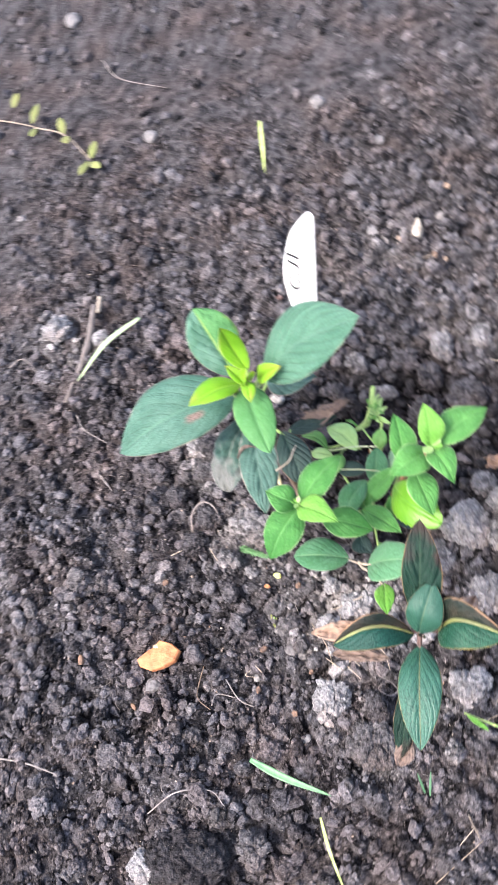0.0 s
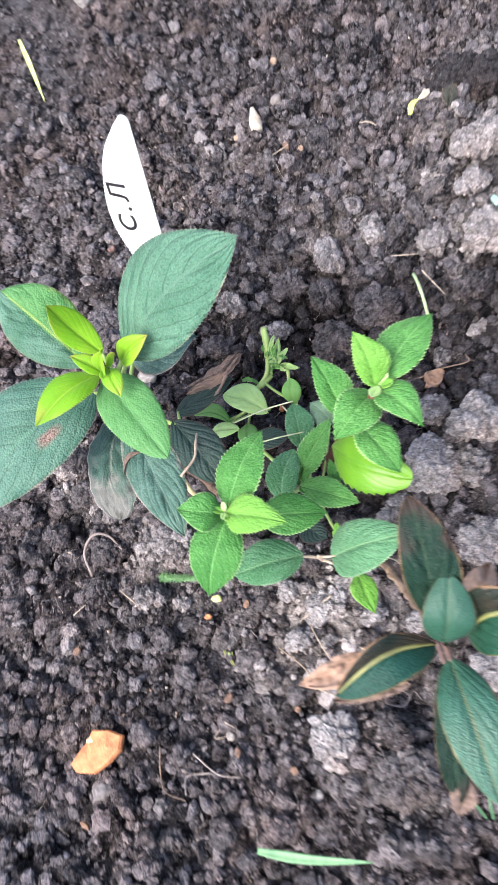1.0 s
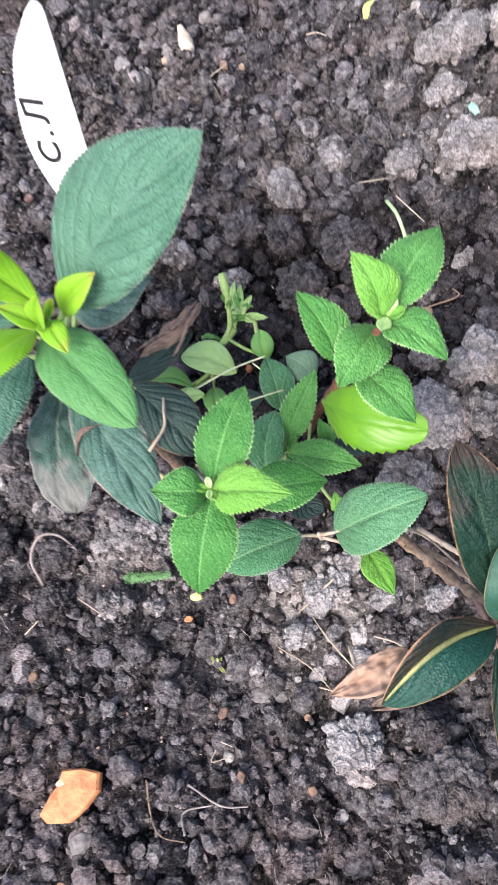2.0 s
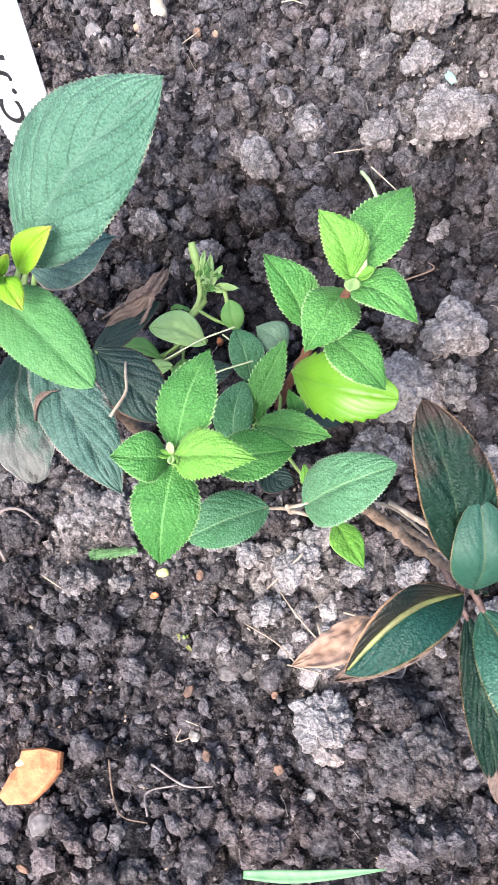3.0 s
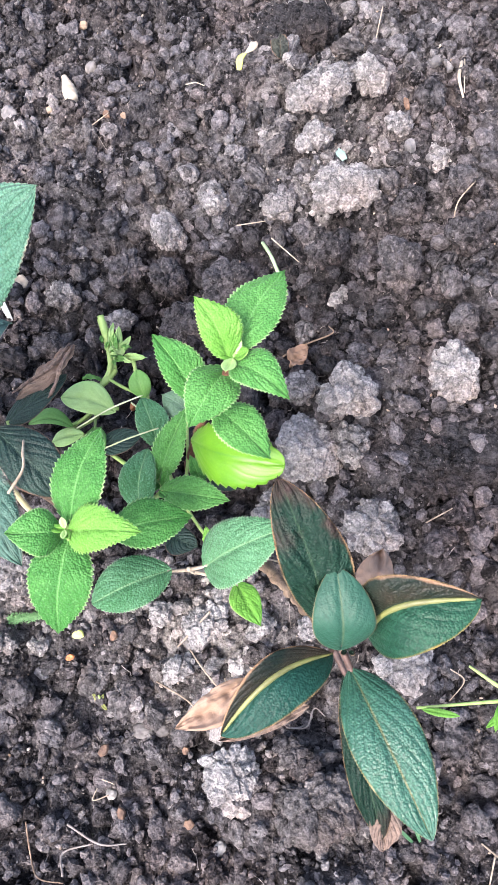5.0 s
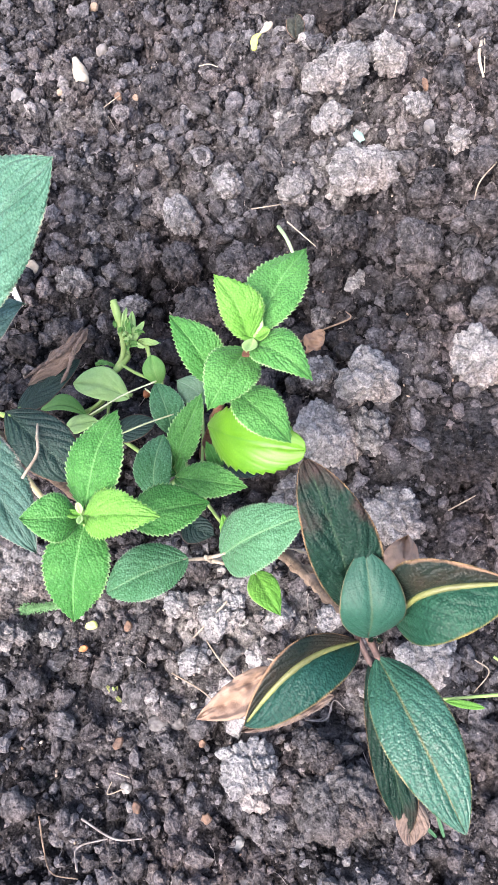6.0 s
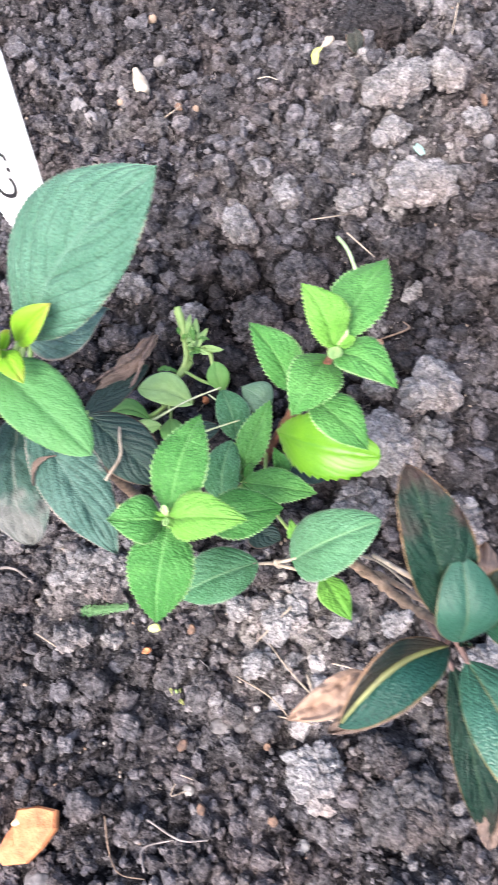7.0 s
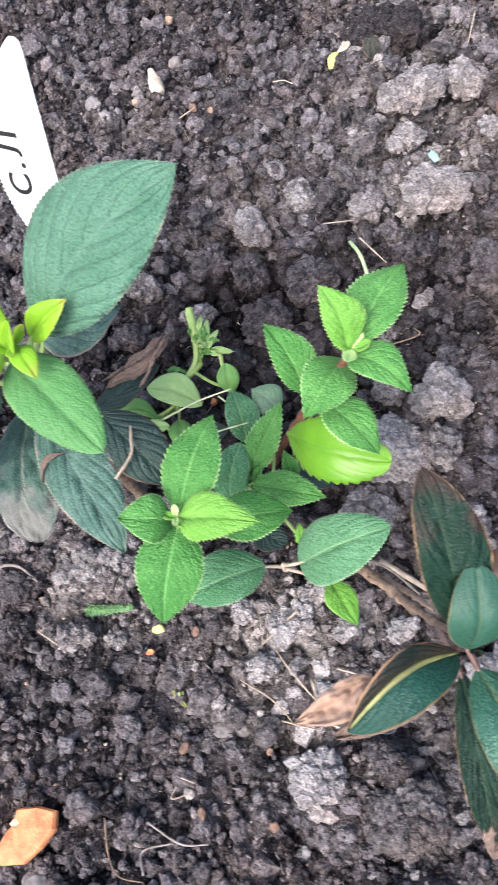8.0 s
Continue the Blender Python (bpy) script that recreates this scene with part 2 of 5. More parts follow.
LEAF["bright"] = leaf_material("bright_green_leaf", (0.042, 0.205, 0.034), (0.120, 0.355, 0.082), (0.17, 0.40, 0.12), (0.40, 0.62, 0.26), 6, 0.94, 0.46, 0.28, side_lines=0.3, relief=0.6, hair_glints=0.34, pimples=0.45, net=0.34, quilting=0.3)
LEAF["deep"] = leaf_material("deep_green_leaf", (0.050, 0.190, 0.074), (0.122, 0.305, 0.158), (0.21, 0.38, 0.19), (0.30, 0.46, 0.28), 6, 0.95, 0.5, 0.25, side_lines=0.42, hair_glints=0.45, net=0.45, relief=0.65, pimples=0.42, quilting=0.35)
LEAF["dark"] = leaf_material("dark_old_leaf", (0.011, 0.032, 0.027), (0.022, 0.055, 0.043), (0.05, 0.085, 0.065), (0.15, 0.085, 0.06), 6, 0.94, 0.5, 0.1, sheen=0.0, hair_glints=0.05)
LEAF["grey"] = leaf_material("faded_grey_green_leaf", (0.040, 0.105, 0.080), (0.13, 0.235, 0.19), (0.10, 0.17, 0.14), (0.36, 0.27, 0.23), 6, 0.95, 0.55, 0.15, (0.24, 0.20, 0.18), 0.66, side_lines=0.75, hair_glints=0.25)
LEAF["faded"] = leaf_material("old_leaf_drying_from_its_tip", (0.026, 0.075, 0.055), (0.052, 0.12, 0.095), (0.20, 0.23, 0.19), (0.46, 0.42, 0.39), 5, 0.955, 0.6, 0.12, side_lines=0.4, hair_glints=0.2, tip_dry=(0.165, 0.155, 0.148), tip_from=0.5)
LEAF["teal_l"] = leaf_material("dark_teal_leaf_one_half_dried", (0.008, 0.044, 0.026), (0.022, 0.082, 0.048), (0.05, 0.12, 0.06), (0.26, 0.19, 0.06), 6, 0.952, 0.36, 0.1, sheen=0.0, relief=0.4, hair_glints=0.08, half=-1, quilting=0.6, gloss=0.16)
LEAF["teal_r"] = leaf_material("dark_teal_leaf_other_half_dried", (0.008, 0.042, 0.030), (0.020, 0.078, 0.058), (0.05, 0.12, 0.07), (0.24, 0.15, 0.07), 6, 0.952, 0.36, 0.1, sheen=0.0, relief=0.4, hair_glints=0.08, half=1, quilting=0.6, gloss=0.16)
LEAF["sea"] = leaf_material("sea_green_leaf", (0.015, 0.075, 0.046), (0.046, 0.140, 0.092), (0.14, 0.13, 0.05), (0.26, 0.18, 0.07), 6, 0.955, 0.34, 0.12, sheen=0.0, relief=0.42, side_lines=0.45, hair_glints=0.24, pimples=0.5, quilting=0.6, gloss=0.42)
LEAF["dusk"] = leaf_material("dark_green_leaf_with_red_blotches", (0.005, 0.020, 0.013), (0.012, 0.040, 0.026), (0.03, 0.06, 0.035), (0.24, 0.15, 0.08), 6, 0.945, 0.42, 0.06, (0.036, 0.016, 0.016), 0.66, sheen=0.0, hair_glints=0.0, relief=0.6, pimples=0.35, gloss=0.16, tip_dry=(0.040, 0.018, 0.019), tip_from=0.74, quilting=0.6)
LEAF["matt"] = leaf_material("matt_sea_green_leaf", (0.013, 0.062, 0.040), (0.025, 0.088, 0.057), (0.07, 0.11, 0.06), (0.28, 0.19, 0.10), 6, 0.955, 0.5, 0.12, sheen=0.0, relief=0.3, side_lines=0.25, hair_glints=0.06, pimples=0.2, quilting=0.25)
LEAF["pale"] = leaf_material("pale_weed_leaf", (0.36, 0.56, 0.20), (0.48, 0.66, 0.31), (0.34, 0.52, 0.20), (0.46, 0.64, 0.28), 4, 0.97, 0.5, 0.3, relief=0.25, side_lines=0.1, hair_glints=0.05, pimples=0.12, quilting=0.2)
LEAF["frost"] = leaf_material("grey_green_round_leaf", (0.14, 0.25, 0.15), (0.25, 0.38, 0.26), (0.24, 0.36, 0.24), (0.28, 0.42, 0.28), 4, 0.97, 0.6, 0.25, relief=0.4, side_lines=0.2, hair_glints=0.2, pimples=0.3, quilting=0.4)
LEAF["weed"] = leaf_material("round_weed_leaf", (0.10, 0.27, 0.055), (0.17, 0.36, 0.10), (0.21, 0.38, 0.12), (0.20, 0.38, 0.12), 4, 0.97, 0.5, 0.3, relief=0.2, side_lines=0.1, hair_glints=0.05, pimples=0.12, quilting=0.2)
LEAF["dry"] = leaf_material("dry_tan_leaf", (0.27, 0.175, 0.125), (0.36, 0.245, 0.18), (0.30, 0.19, 0.135), (0.22, 0.13, 0.09), 5, 0.965, 0.65, 0.15, side_lines=0.12, relief=0.3, hair_glints=0.0, pimples=0.0, net=0.05, quilting=0.3)
LEAF["curl"] = leaf_material("curled_brown_leaf", (0.10, 0.068, 0.054), (0.25, 0.175, 0.14), (0.16, 0.11, 0.09), (0.34, 0.24, 0.19), 5, 0.96, 0.6, 0.1, (0.06, 0.052, 0.044), 0.60, side_lines=0.15, hair_glints=0.1, pimples=0.15)
LEAF["sprig"] = leaf_material("dull_sprig_leaf", (0.16, 0.19, 0.055), (0.27, 0.28, 0.10), (0.25, 0.26, 0.10), (0.34, 0.30, 0.14), 4, 0.95, 0.6, 0.2, side_lines=0.1, relief=0.2, hair_glints=0.05, pimples=0.1)
LEAF["dim"] = leaf_material("withered_dark_leaf", (0.026, 0.036, 0.029), (0.055, 0.052, 0.042), (0.09, 0.07, 0.055), (0.17, 0.10, 0.07), 5, 0.92, 0.65, 0.1, (0.10, 0.066, 0.052), 0.62)
STEM_RED = plain_material("reddish_stem", (0.065, 0.020, 0.014), (0.21, 0.085, 0.050), 900, 0.55, 0.8, 0.0008)
STEM_DARK = plain_material("dull_brown_petiole", (0.045, 0.026, 0.024), (0.13, 0.075, 0.062), 700, 0.6, 0.5, 0.0005)
STEM_GREEN = plain_material("green_stem", (0.20, 0.32, 0.08), (0.32, 0.42, 0.14), 400, 0.55)
WEED_PALE = plain_material("pale_weed_thread", (0.42, 0.46, 0.24), (0.60, 0.62, 0.40), 300, 0.6)
STEM_BROWN = plain_material("woody_stem", (0.095, 0.062, 0.042), (0.27, 0.19, 0.135), 400, 0.8, 0.7, 0.001)
MIDRIB = plain_material("yellow_midrib", (0.060, 0.058, 0.022), (0.18, 0.19, 0.062), 160, 0.5)
STALK_TAN = plain_material("yellowish_withered_stalk", (0.34, 0.27, 0.12), (0.56, 0.48, 0.28), 250, 0.65, 0.5, 0.0005)
STRAW = plain_material("dry_straw", (0.20, 0.155, 0.115), (0.42, 0.35, 0.27), 350, 0.75)
ROOT = plain_material("pale_rootlet", (0.15, 0.125, 0.115), (0.32, 0.28, 0.26), 300, 0.8)
ROOT_DARK = plain_material("brown_rootlet", (0.075, 0.062, 0.057), (0.21, 0.175, 0.16), 300, 0.8)
ROLL_BROWN = plain_material("dried_leaf_brown", (0.055, 0.037, 0.030), (0.22, 0.150, 0.118), 420, 0.65, 1.0, 0.0015)
WOOD = plain_material("weathered_wood", (0.11, 0.089, 0.080), (0.27, 0.232, 0.212), 250, 0.85, 0.8, 0.001, (1, 0.2, 1))
CRUMB_TAN = plain_material("tan_bark_crumb", (0.075, 0.044, 0.032), (0.23, 0.135, 0.085), 600, 0.8)
BARK = plain_material("orange_bark_chip", (0.27, 0.078, 0.027), (0.56, 0.225, 0.090), 190, 0.7, 0.7, 0.001)
BARK_FACE = plain_material("pale_bark_face", (0.56, 0.33, 0.18), (0.80, 0.62, 0.46), 200, 0.75)
GRASS = plain_material("grass_green", (0.06, 0.17, 0.075), (0.14, 0.28, 0.13), 200, 0.5, 0.3, 0.0003, (1, 0.1, 1))
GRASS_DARK = plain_material("dark_grass", (0.03, 0.09, 0.04), (0.07, 0.16, 0.08), 200, 0.5, 0.3, 0.0003, (1, 0.1, 1))
STALK_GREEN = plain_material("pale_green_stalk", (0.30, 0.42, 0.20), (0.45, 0.55, 0.32), 300, 0.55)
GRASS_DRY = plain_material("yellowing_grass", (0.29, 0.38, 0.08), (0.50, 0.56, 0.22), 200, 0.6)
STONE = plain_material("grey_pebble", (0.08, 0.073, 0.073), (0.21, 0.195, 0.193), 260, 0.8)
WHITE = plain_material("white_shell_chip", (0.20, 0.187, 0.176), (0.46, 0.435, 0.41), 320, 0.7)
CREAM = plain_material("cream_petal", (0.34, 0.27, 0.20), (0.58, 0.51, 0.42), 200, 0.7)
TAN_PETAL = plain_material("tan_petal", (0.20, 0.13, 0.085), (0.44, 0.33, 0.24), 200, 0.7)
YELLOW = plain_material("yellow_bud", (0.40, 0.44, 0.08), (0.58, 0.58, 0.22), 250, 0.6)
MINT = plain_material("mint_plastic", (0.14, 0.24, 0.20), (0.27, 0.38, 0.33), 60, 0.45, 0.1)
CYAN = plain_material("pale_turquoise_plastic", (0.12, 0.36, 0.40), (0.19, 0.45, 0.49), 40, 0.4, 0.1)
PLASTIC = plain_material("white_plastic", (0.80, 0.80, 0.80), (0.86, 0.86, 0.86), 60, 0.38, 0.05)
INK = plain_material("black_ink", (0.012, 0.012, 0.014), (0.03, 0.03, 0.034), 200, 0.5)


# ---- mesh tools ----
def part(name, mesh, material, parent=None, label=""):
    """Links a mesh (or bmesh) as one object, under a thing if one is given."""
    if isinstance(mesh, bmesh.types.BMesh):
        data = bpy.data.meshes.new(name)
        mesh.to_mesh(data)
        mesh.free()
        mesh = data
    mesh.name = name
    if not mesh.materials:
        mesh.materials.append(material)
    ob = new(name, mesh)
    if parent:
        ob.parent = parent
    if label:
        tagged(ob, label)
    return ob


def grid_mesh(name, verts, faces, uvs=None):
    data = bpy.data.meshes.new(name)
    data.from_pydata([tuple(v) for v in verts], [], faces)
    if uvs is not None:
        layer = data.uv_layers.new(name="blade")
        index = np.empty(len(data.loops), dtype=np.int32)
        data.loops.foreach_get("vertex_index", index)
        layer.data.foreach_set("uv", np.asarray(uvs, dtype=np.float32)[index].ravel())
    data.polygons.foreach_set("use_smooth", [True] * len(data.polygons))
    data.update()
    return data


def spline(points, steps):
    """A smooth line through the points (Catmull-Rom)."""
    p = [np.array(q, dtype=float) for q in points]
    if len(p) == 2:
        return [p[0] + (p[1] - p[0]) * i / steps for i in range(steps + 1)]
    p = [2 * p[0] - p[1]] + p + [2 * p[-1] - p[-2]]
    out = []
    for i in range(1, len(p) - 2):
        for k in range(steps):
            t = k / steps
            a, b, c, d = p[i - 1], p[i], p[i + 1], p[i + 2]
            out.append(0.5 * (2 * b + (c - a) * t + (2 * a - 5 * b + 4 * c - d) * t * t + (3 * b - a - 3 * c + d) * t ** 3))
    return out + [p[-2]]


def tube_mesh(name, points, radii, sides=8, steps=7, knots=0.0, seed=0):
    """A tapering round rod along a smooth line, its ends closed; knots swells it here and there."""
    rng = random.Random(seed)
    line = spline(points, steps)
    n = len(line)
    verts, faces = [], []
    for i, c in enumerate(line):
        d = line[min(i + 1, n - 1)] - line[max(i - 1, 0)]
        d = d / (np.linalg.norm(d) + 1e-12)
        side = np.cross(d, (0.3, 0.1, 1.0) if abs(d[2]) < 0.9 else (1.0, 0.2, 0.1))
        side /= np.linalg.norm(side)
        up = np.cross(side, d)
        f = i / (n - 1) * (len(radii) - 1)
        k = min(int(f), len(radii) - 2)
        r = radii[k] + (radii[k + 1] - radii[k]) * (f - k)
        r *= 1 + knots * max(0.0, math.sin(i * 1.9 + seed)) ** 4 + 0.12 * (rng.random() - 0.5)
        for s in range(sides):
            a = 2 * math.pi * s / sides
            verts.append(c + r * (math.cos(a) * side + math.sin(a) * up))
    for i in range(n - 1):
        for s in range(sides):
            a, b = i * sides + s, i * sides + (s + 1) % sides
            faces.append((a, b, b + sides, a + sides))
    faces.append(tuple(range(sides))[::-1])
    faces.append(tuple((n - 1) * sides + s for s in range(sides)))
    return grid_mesh(name, verts, faces)


def blade_mesh(name, points, width, steps=8, crease=0.3, thick=0.00025):
    """A grass blade: a narrow creased strip with thickness, pointed at its end."""
    line = spline(points, steps)
    n = len(line)
    verts, faces = [], []
    for i, c in enumerate(line):
        d = line[min(i + 1, n - 1)] - line[max(i - 1, 0)]
        d = d / (np.linalg.norm(d) + 1e-12)
        side = np.cross(d, (0, 0, 1.0))
        side /= np.linalg.norm(side) + 1e-9
        up = np.cross(side, d)
        u = i / (n - 1)
        w = width / 2 * min(1.0, 0.55 + 1.5 * u) * (1 - u ** 3) + 0.00008
        for k in (-1, -0.5, 0, 0.5, 1):
            verts.append(c + side * w * k + up * (crease * w * abs(k)))
        for k in (1, 0.5, 0, -0.5, -1):
            verts.append(c + side * w * k + up * (crease * w * abs(k) - thick))
    for i in range(n - 1):
        for s in range(10):
            a, b = i * 10 + s, i * 10 + (s + 1) % 10
            faces.append((a, b, b + 10, a + 10))
    faces += [tuple(range(10))[::-1], tuple((n - 1) * 10 + s for s in range(10))]
    return grid_mesh(name, verts, faces)


def leaf_mesh(name, base, tip, left, right, widest, roll, arch, fold_l, fold_r, teeth, seed, origin, steps=66, half=7, ribbed=0.45, crumple=0.0, blunt=0.0, bite=1.0):
    """A leaf blade in millimetres between two points: a quilted, toothed sheet with a sunken midrib, thin but with two sides."""
    rng = random.Random(seed)
    b, t = np.array(base) / 1000, np.array(tip) / 1000
    axis = t - b
    length = np.linalg.norm(axis)
    axis = axis / length
    flat = np.cross(axis, (0, 0, 1.0))
    flat /= np.linalg.norm(flat)
    norm = np.cross(flat, axis)
    c, s = math.cos(radians(roll)), math.sin(radians(roll))
    side, norm = c * flat + s * norm, c * norm - s * flat
    bend = (0.003 if fold_r > fold_l else -0.003) if max(fold_l, fold_r) > 40 else 0.6 * (right - left) / 2000
    wl, wr = (left / 1000, right / 1000) if max(fold_l, fold_r) > 40 else (left / 1000 + bend, right / 1000 - bend)
    pb = blunt or (1.12 if teeth else 0.85)
    pa = min(1.0, max(0.5, pb * widest / (1 - widest)))
    widest = pa / (pa + pb)
    peak = widest ** pa * (1 - widest) ** pb
    wave = [rng.uniform(-1, 1) for _ in range(6)]
    top, low, uvs = [], [], []
    for i in range(steps + 1):
        u = i / steps
        f = max(u, 1e-4) ** pa * max(1 - u, 1e-4) ** pb / peak
        f = max(f ** 0.86, 0.012)
        mid_side = bend * math.sin(math.pi * u)
        mid_up = arch / 1000 * math.sin(math.pi * u) - 0.12 * arch / 1000 * u
        for j in range(-half, half + 1):
            v = j / half
            a = abs(v)
            w, fold = (wl, fold_l) if v < 0 else (wr, fold_r)
            reach = w * f * a
            if teeth and a > 0.99:
                saw = (u * teeth + 0.25 * math.sin(9 * u + wave[5])) % 1.0
                reach += bite * min(0.0006 + 0.03 * w, 0.022 * length) * (saw - 0.4) * min(1.0, 6 * f)
            fr = radians(fold)
            x = mid_side + (1 if v > 0 else -1) * reach * math.cos(fr)
            z = mid_up + reach * math.sin(fr) - 0.22 * w * f * a ** 2.4
            ribs = abs(math.sin(math.pi * (u * 6 - 3.2 * a ** 1.1)))
            z += 0.0010 * ribbed * min(1.0, w * 120) * ribs ** 0.7 * min(1.0, 5 * a) * (1 - a ** 3) * min(1.0, 3.5 * (1 - u))
            z -= 0.0006 * math.exp(-(a / 0.1) ** 2)
            z += 0.0010 * w * 70 * a * (wave[0] * math.sin(5 * u + 3 * wave[1]) + 0.6 * wave[2] * math.sin(11 * u + 4 * wave[3] + v))
            if crumple:
                z += crumple * (noise.noise(Vector((u * 4.0, v * 1.6, seed))) + 0.5 * noise.noise(Vector((u * 9.0, v * 4.0, seed + 5)))) * min(1.0, 4 * u + 0.2)
            y = length * u + 0.0006 * wave[4] * a
            p = b + axis * y + side * x + norm * z - origin
            top.append(p)
            low.append(p - norm * (0.00022 if a < 0.99 else 0.00009))
            uvs.append((u, 0.5 + 0.5 * v))
    row = 2 * half + 1
    k = len(top)
    faces = []
    for i in range(steps):
        for j in range(row - 1):
            q = i * row + j
            faces.append((q, q + 1, q + row + 1, q + row))
            faces.append((k + q, k + q + row, k + q + row + 1, k + q + 1))
        for q in (i * row, i * row + row - 1):
            edge = (q, q + row, k + q + row, k + q)
            faces.append(edge if q % row == 0 else edge[::-1])
    ends = [tuple(range(row)), tuple(range(steps * row, steps * row + row))]
    for e in ends:
        for j in range(row - 1):
            faces.append((e[j], k + e[j], k + e[j + 1], e[j + 1]))
    return grid_mesh(name, top + low, faces, uvs + uvs)


BALLS = {}


def ball(level):
    """Directions and faces of a subdivided icosahedron."""
    if level not in BALLS:
        bm = bmesh.new()
        bmesh.ops.create_icosphere(bm, subdivisions=level, radius=1.0)
        BALLS[level] = (np.array([v.co.normalized()[:] for v in bm.verts]), np.array([[v.index for v in f.verts] for f in bm.faces]))
        bm.free()
    return BALLS[level]


def on_sphere(rng, n):
    d = rng.normal(size=(n, 3))
    return d / np.linalg.norm(d, axis=1)[:, None]


def lump_points(level, seed, rough=0.3, grain=2.2):
    """Points and faces of a smooth uneven lump of radius about 1."""
    d, tris = ball(level)
    shift = Vector((seed * 3.1, seed * 1.7, seed * 0.9))
    k = np.array([1 + rough * 1.2 * noise.noise(Vector(p) * grain * 0.55 + shift) + rough * 0.8 * noise.noise(Vector(p) * grain * 1.7 + shift) for p in d])
    return d * k[:, None], tris


def crumb_points(level, seed, size=(1.0, 1.0, 1.0), caked=(), faces=9, jitter=0.22):
    """Points, faces and tone of an angular crumb of soil: broken faces and, where sizes are given, lesser crumbs caked on, with cracks between them."""
    rng = np.random.RandomState(seed)
    d, tris = ball(level)
    size = np.array(size)
    cut = np.maximum(d @ on_sphere(rng, faces).T, 0) / rng.uniform(0.54, 1.0, faces)
    k = (0.8 + (cut ** 7).sum(axis=1)) ** (-1 / 7)
    if level < 3:
        k *= rng.uniform(1 - jitter, 1 + jitter, len(d))
    pts, tone = d * k[:, None] * size, np.full(len(d), 0.5)
    out = d / size
    out /= np.linalg.norm(out, axis=1)[:, None]
    shift, lift = Vector((seed * 3.1, seed * 1.7, seed * 0.9)), np.zeros(len(d))
    for s, deep in zip(caked, (1.0, 0.65)):
        n = int(np.clip(9 * (np.prod(size) ** (2 / 3)) / (s * s), 8, 400))
        seeds = pts[rng.randint(0, len(pts), n)] + rng.normal(0, 0.2 * s, (n, 3))
        gap = np.linalg.norm(pts[:, None, :] - seeds[None, :, :], axis=2) + rng.uniform(0, 0.45 * s, n)
        order = np.argpartition(gap, 1, axis=1)[:, :2]
        near_two = np.sort(np.take_along_axis(gap, order, axis=1), axis=1)
        first = np.argmin(gap, axis=1)
        f1, f2 = near_two.T
        lift += deep * s * (0.40 * rng.rand(n)[first] - 0.12 * np.minimum(f1 / s, 1.4) ** 2 - 0.24 * np.exp(-((f2 - f1) / (0.18 * s)) ** 2))
        tone += 0.5 * (rng.rand(n)[first] - 0.5)
    if caked:
        s, craggy = caked[-1], 0.7 if level > 5 else 0.42
        lift += craggy * s * np.array([noise.noise(Vector(p) * (0.45 / s) + shift) + 0.65 * noise.noise(Vector(p) * (1.2 / s) + shift) for p in pts])
    return pts + out * lift[:, None], tris, tone


GRAIN_SHAPES = [crumb_points(2, 800 + i)[:2] for i in range(10)]
FINE_SHAPES = [crumb_points(1, 820 + i, faces=6)[:2] for i in range(10)]


def clod_mesh(name, seed, size, grains, core=5, shapes=None, caked=(0.0034, 0.0015), coarse=1.0, dusty=0.0):
    """A crumbly clod: an angular cracked core with grains of soil stuck to it."""
    rng = np.random.RandomState(seed)
    mean = float(np.mean(size))
    pts, tris, tone = crumb_points(core, seed, size, caked)
    verts, faces, tones, start = [pts], [tris], [tone], len(pts)
    smooth = [np.ones(len(tris), dtype=bool)]
    for _ in range(grains):
        d = rng.normal(size=3)
        d[2] = abs(d[2]) * 0.9 - 0.25
        d /= np.linalg.norm(d)
        hit = pts[np.argmax(pts @ d / np.linalg.norm(pts, axis=1))]
        r = coarse * (0.0003 + min(0.0011, 0.2 * mean) * rng.rand() ** 2)
        shape, part_tris = (shapes or GRAIN_SHAPES)[rng.randint(10)]
        turn = np.array(Euler(rng.uniform(0, 6.28, 3)).to_matrix())
        verts.append((shape * r * rng.uniform(0.6, 1.2, 3)) @ turn.T + hit)
        faces.append(part_tris + start)
        tones.append(np.full(len(shape), rng.rand()))
        smooth.append(np.zeros(len(part_tris), dtype=bool))
        start += len(shape)
    verts, faces = np.concatenate(verts), np.concatenate(faces)
    tones = np.concatenate(tones)
    return fast_mesh(name, verts, faces, dusty * np.clip(tones * 2 - 0.6, 0, 1), tones, np.concatenate(smooth))


def lump_mesh(name, level, seed, size, rough=0.3, grain=2.2):
    pts, tris = lump_points(level, seed, rough, grain)
    return grid_mesh(name, pts * np.array(size), [tuple(int(i) for i in f) for f in tris])


# ---- the ground ----
def lattice_noise(x, y, scale, seed):
    """Smooth noise between 0 and 1 on arrays."""
    table = np.random.RandomState(seed).rand(256, 256)
    gx, gy = x / scale + 1000, y / scale + 1000
    ix, iy = np.floor(gx).astype(int), np.floor(gy).astype(int)
    fx, fy = gx - ix, gy - iy
    fx, fy = fx * fx * (3 - 2 * fx), fy * fy * (3 - 2 * fy)
    at = lambda a, b: table[a % 256, b % 256]
    return (at(ix, iy) * (1 - fx) + at(ix + 1, iy) * fx) * (1 - fy) + (at(ix, iy + 1) * (1 - fx) + at(ix + 1, iy + 1) * fx) * fy


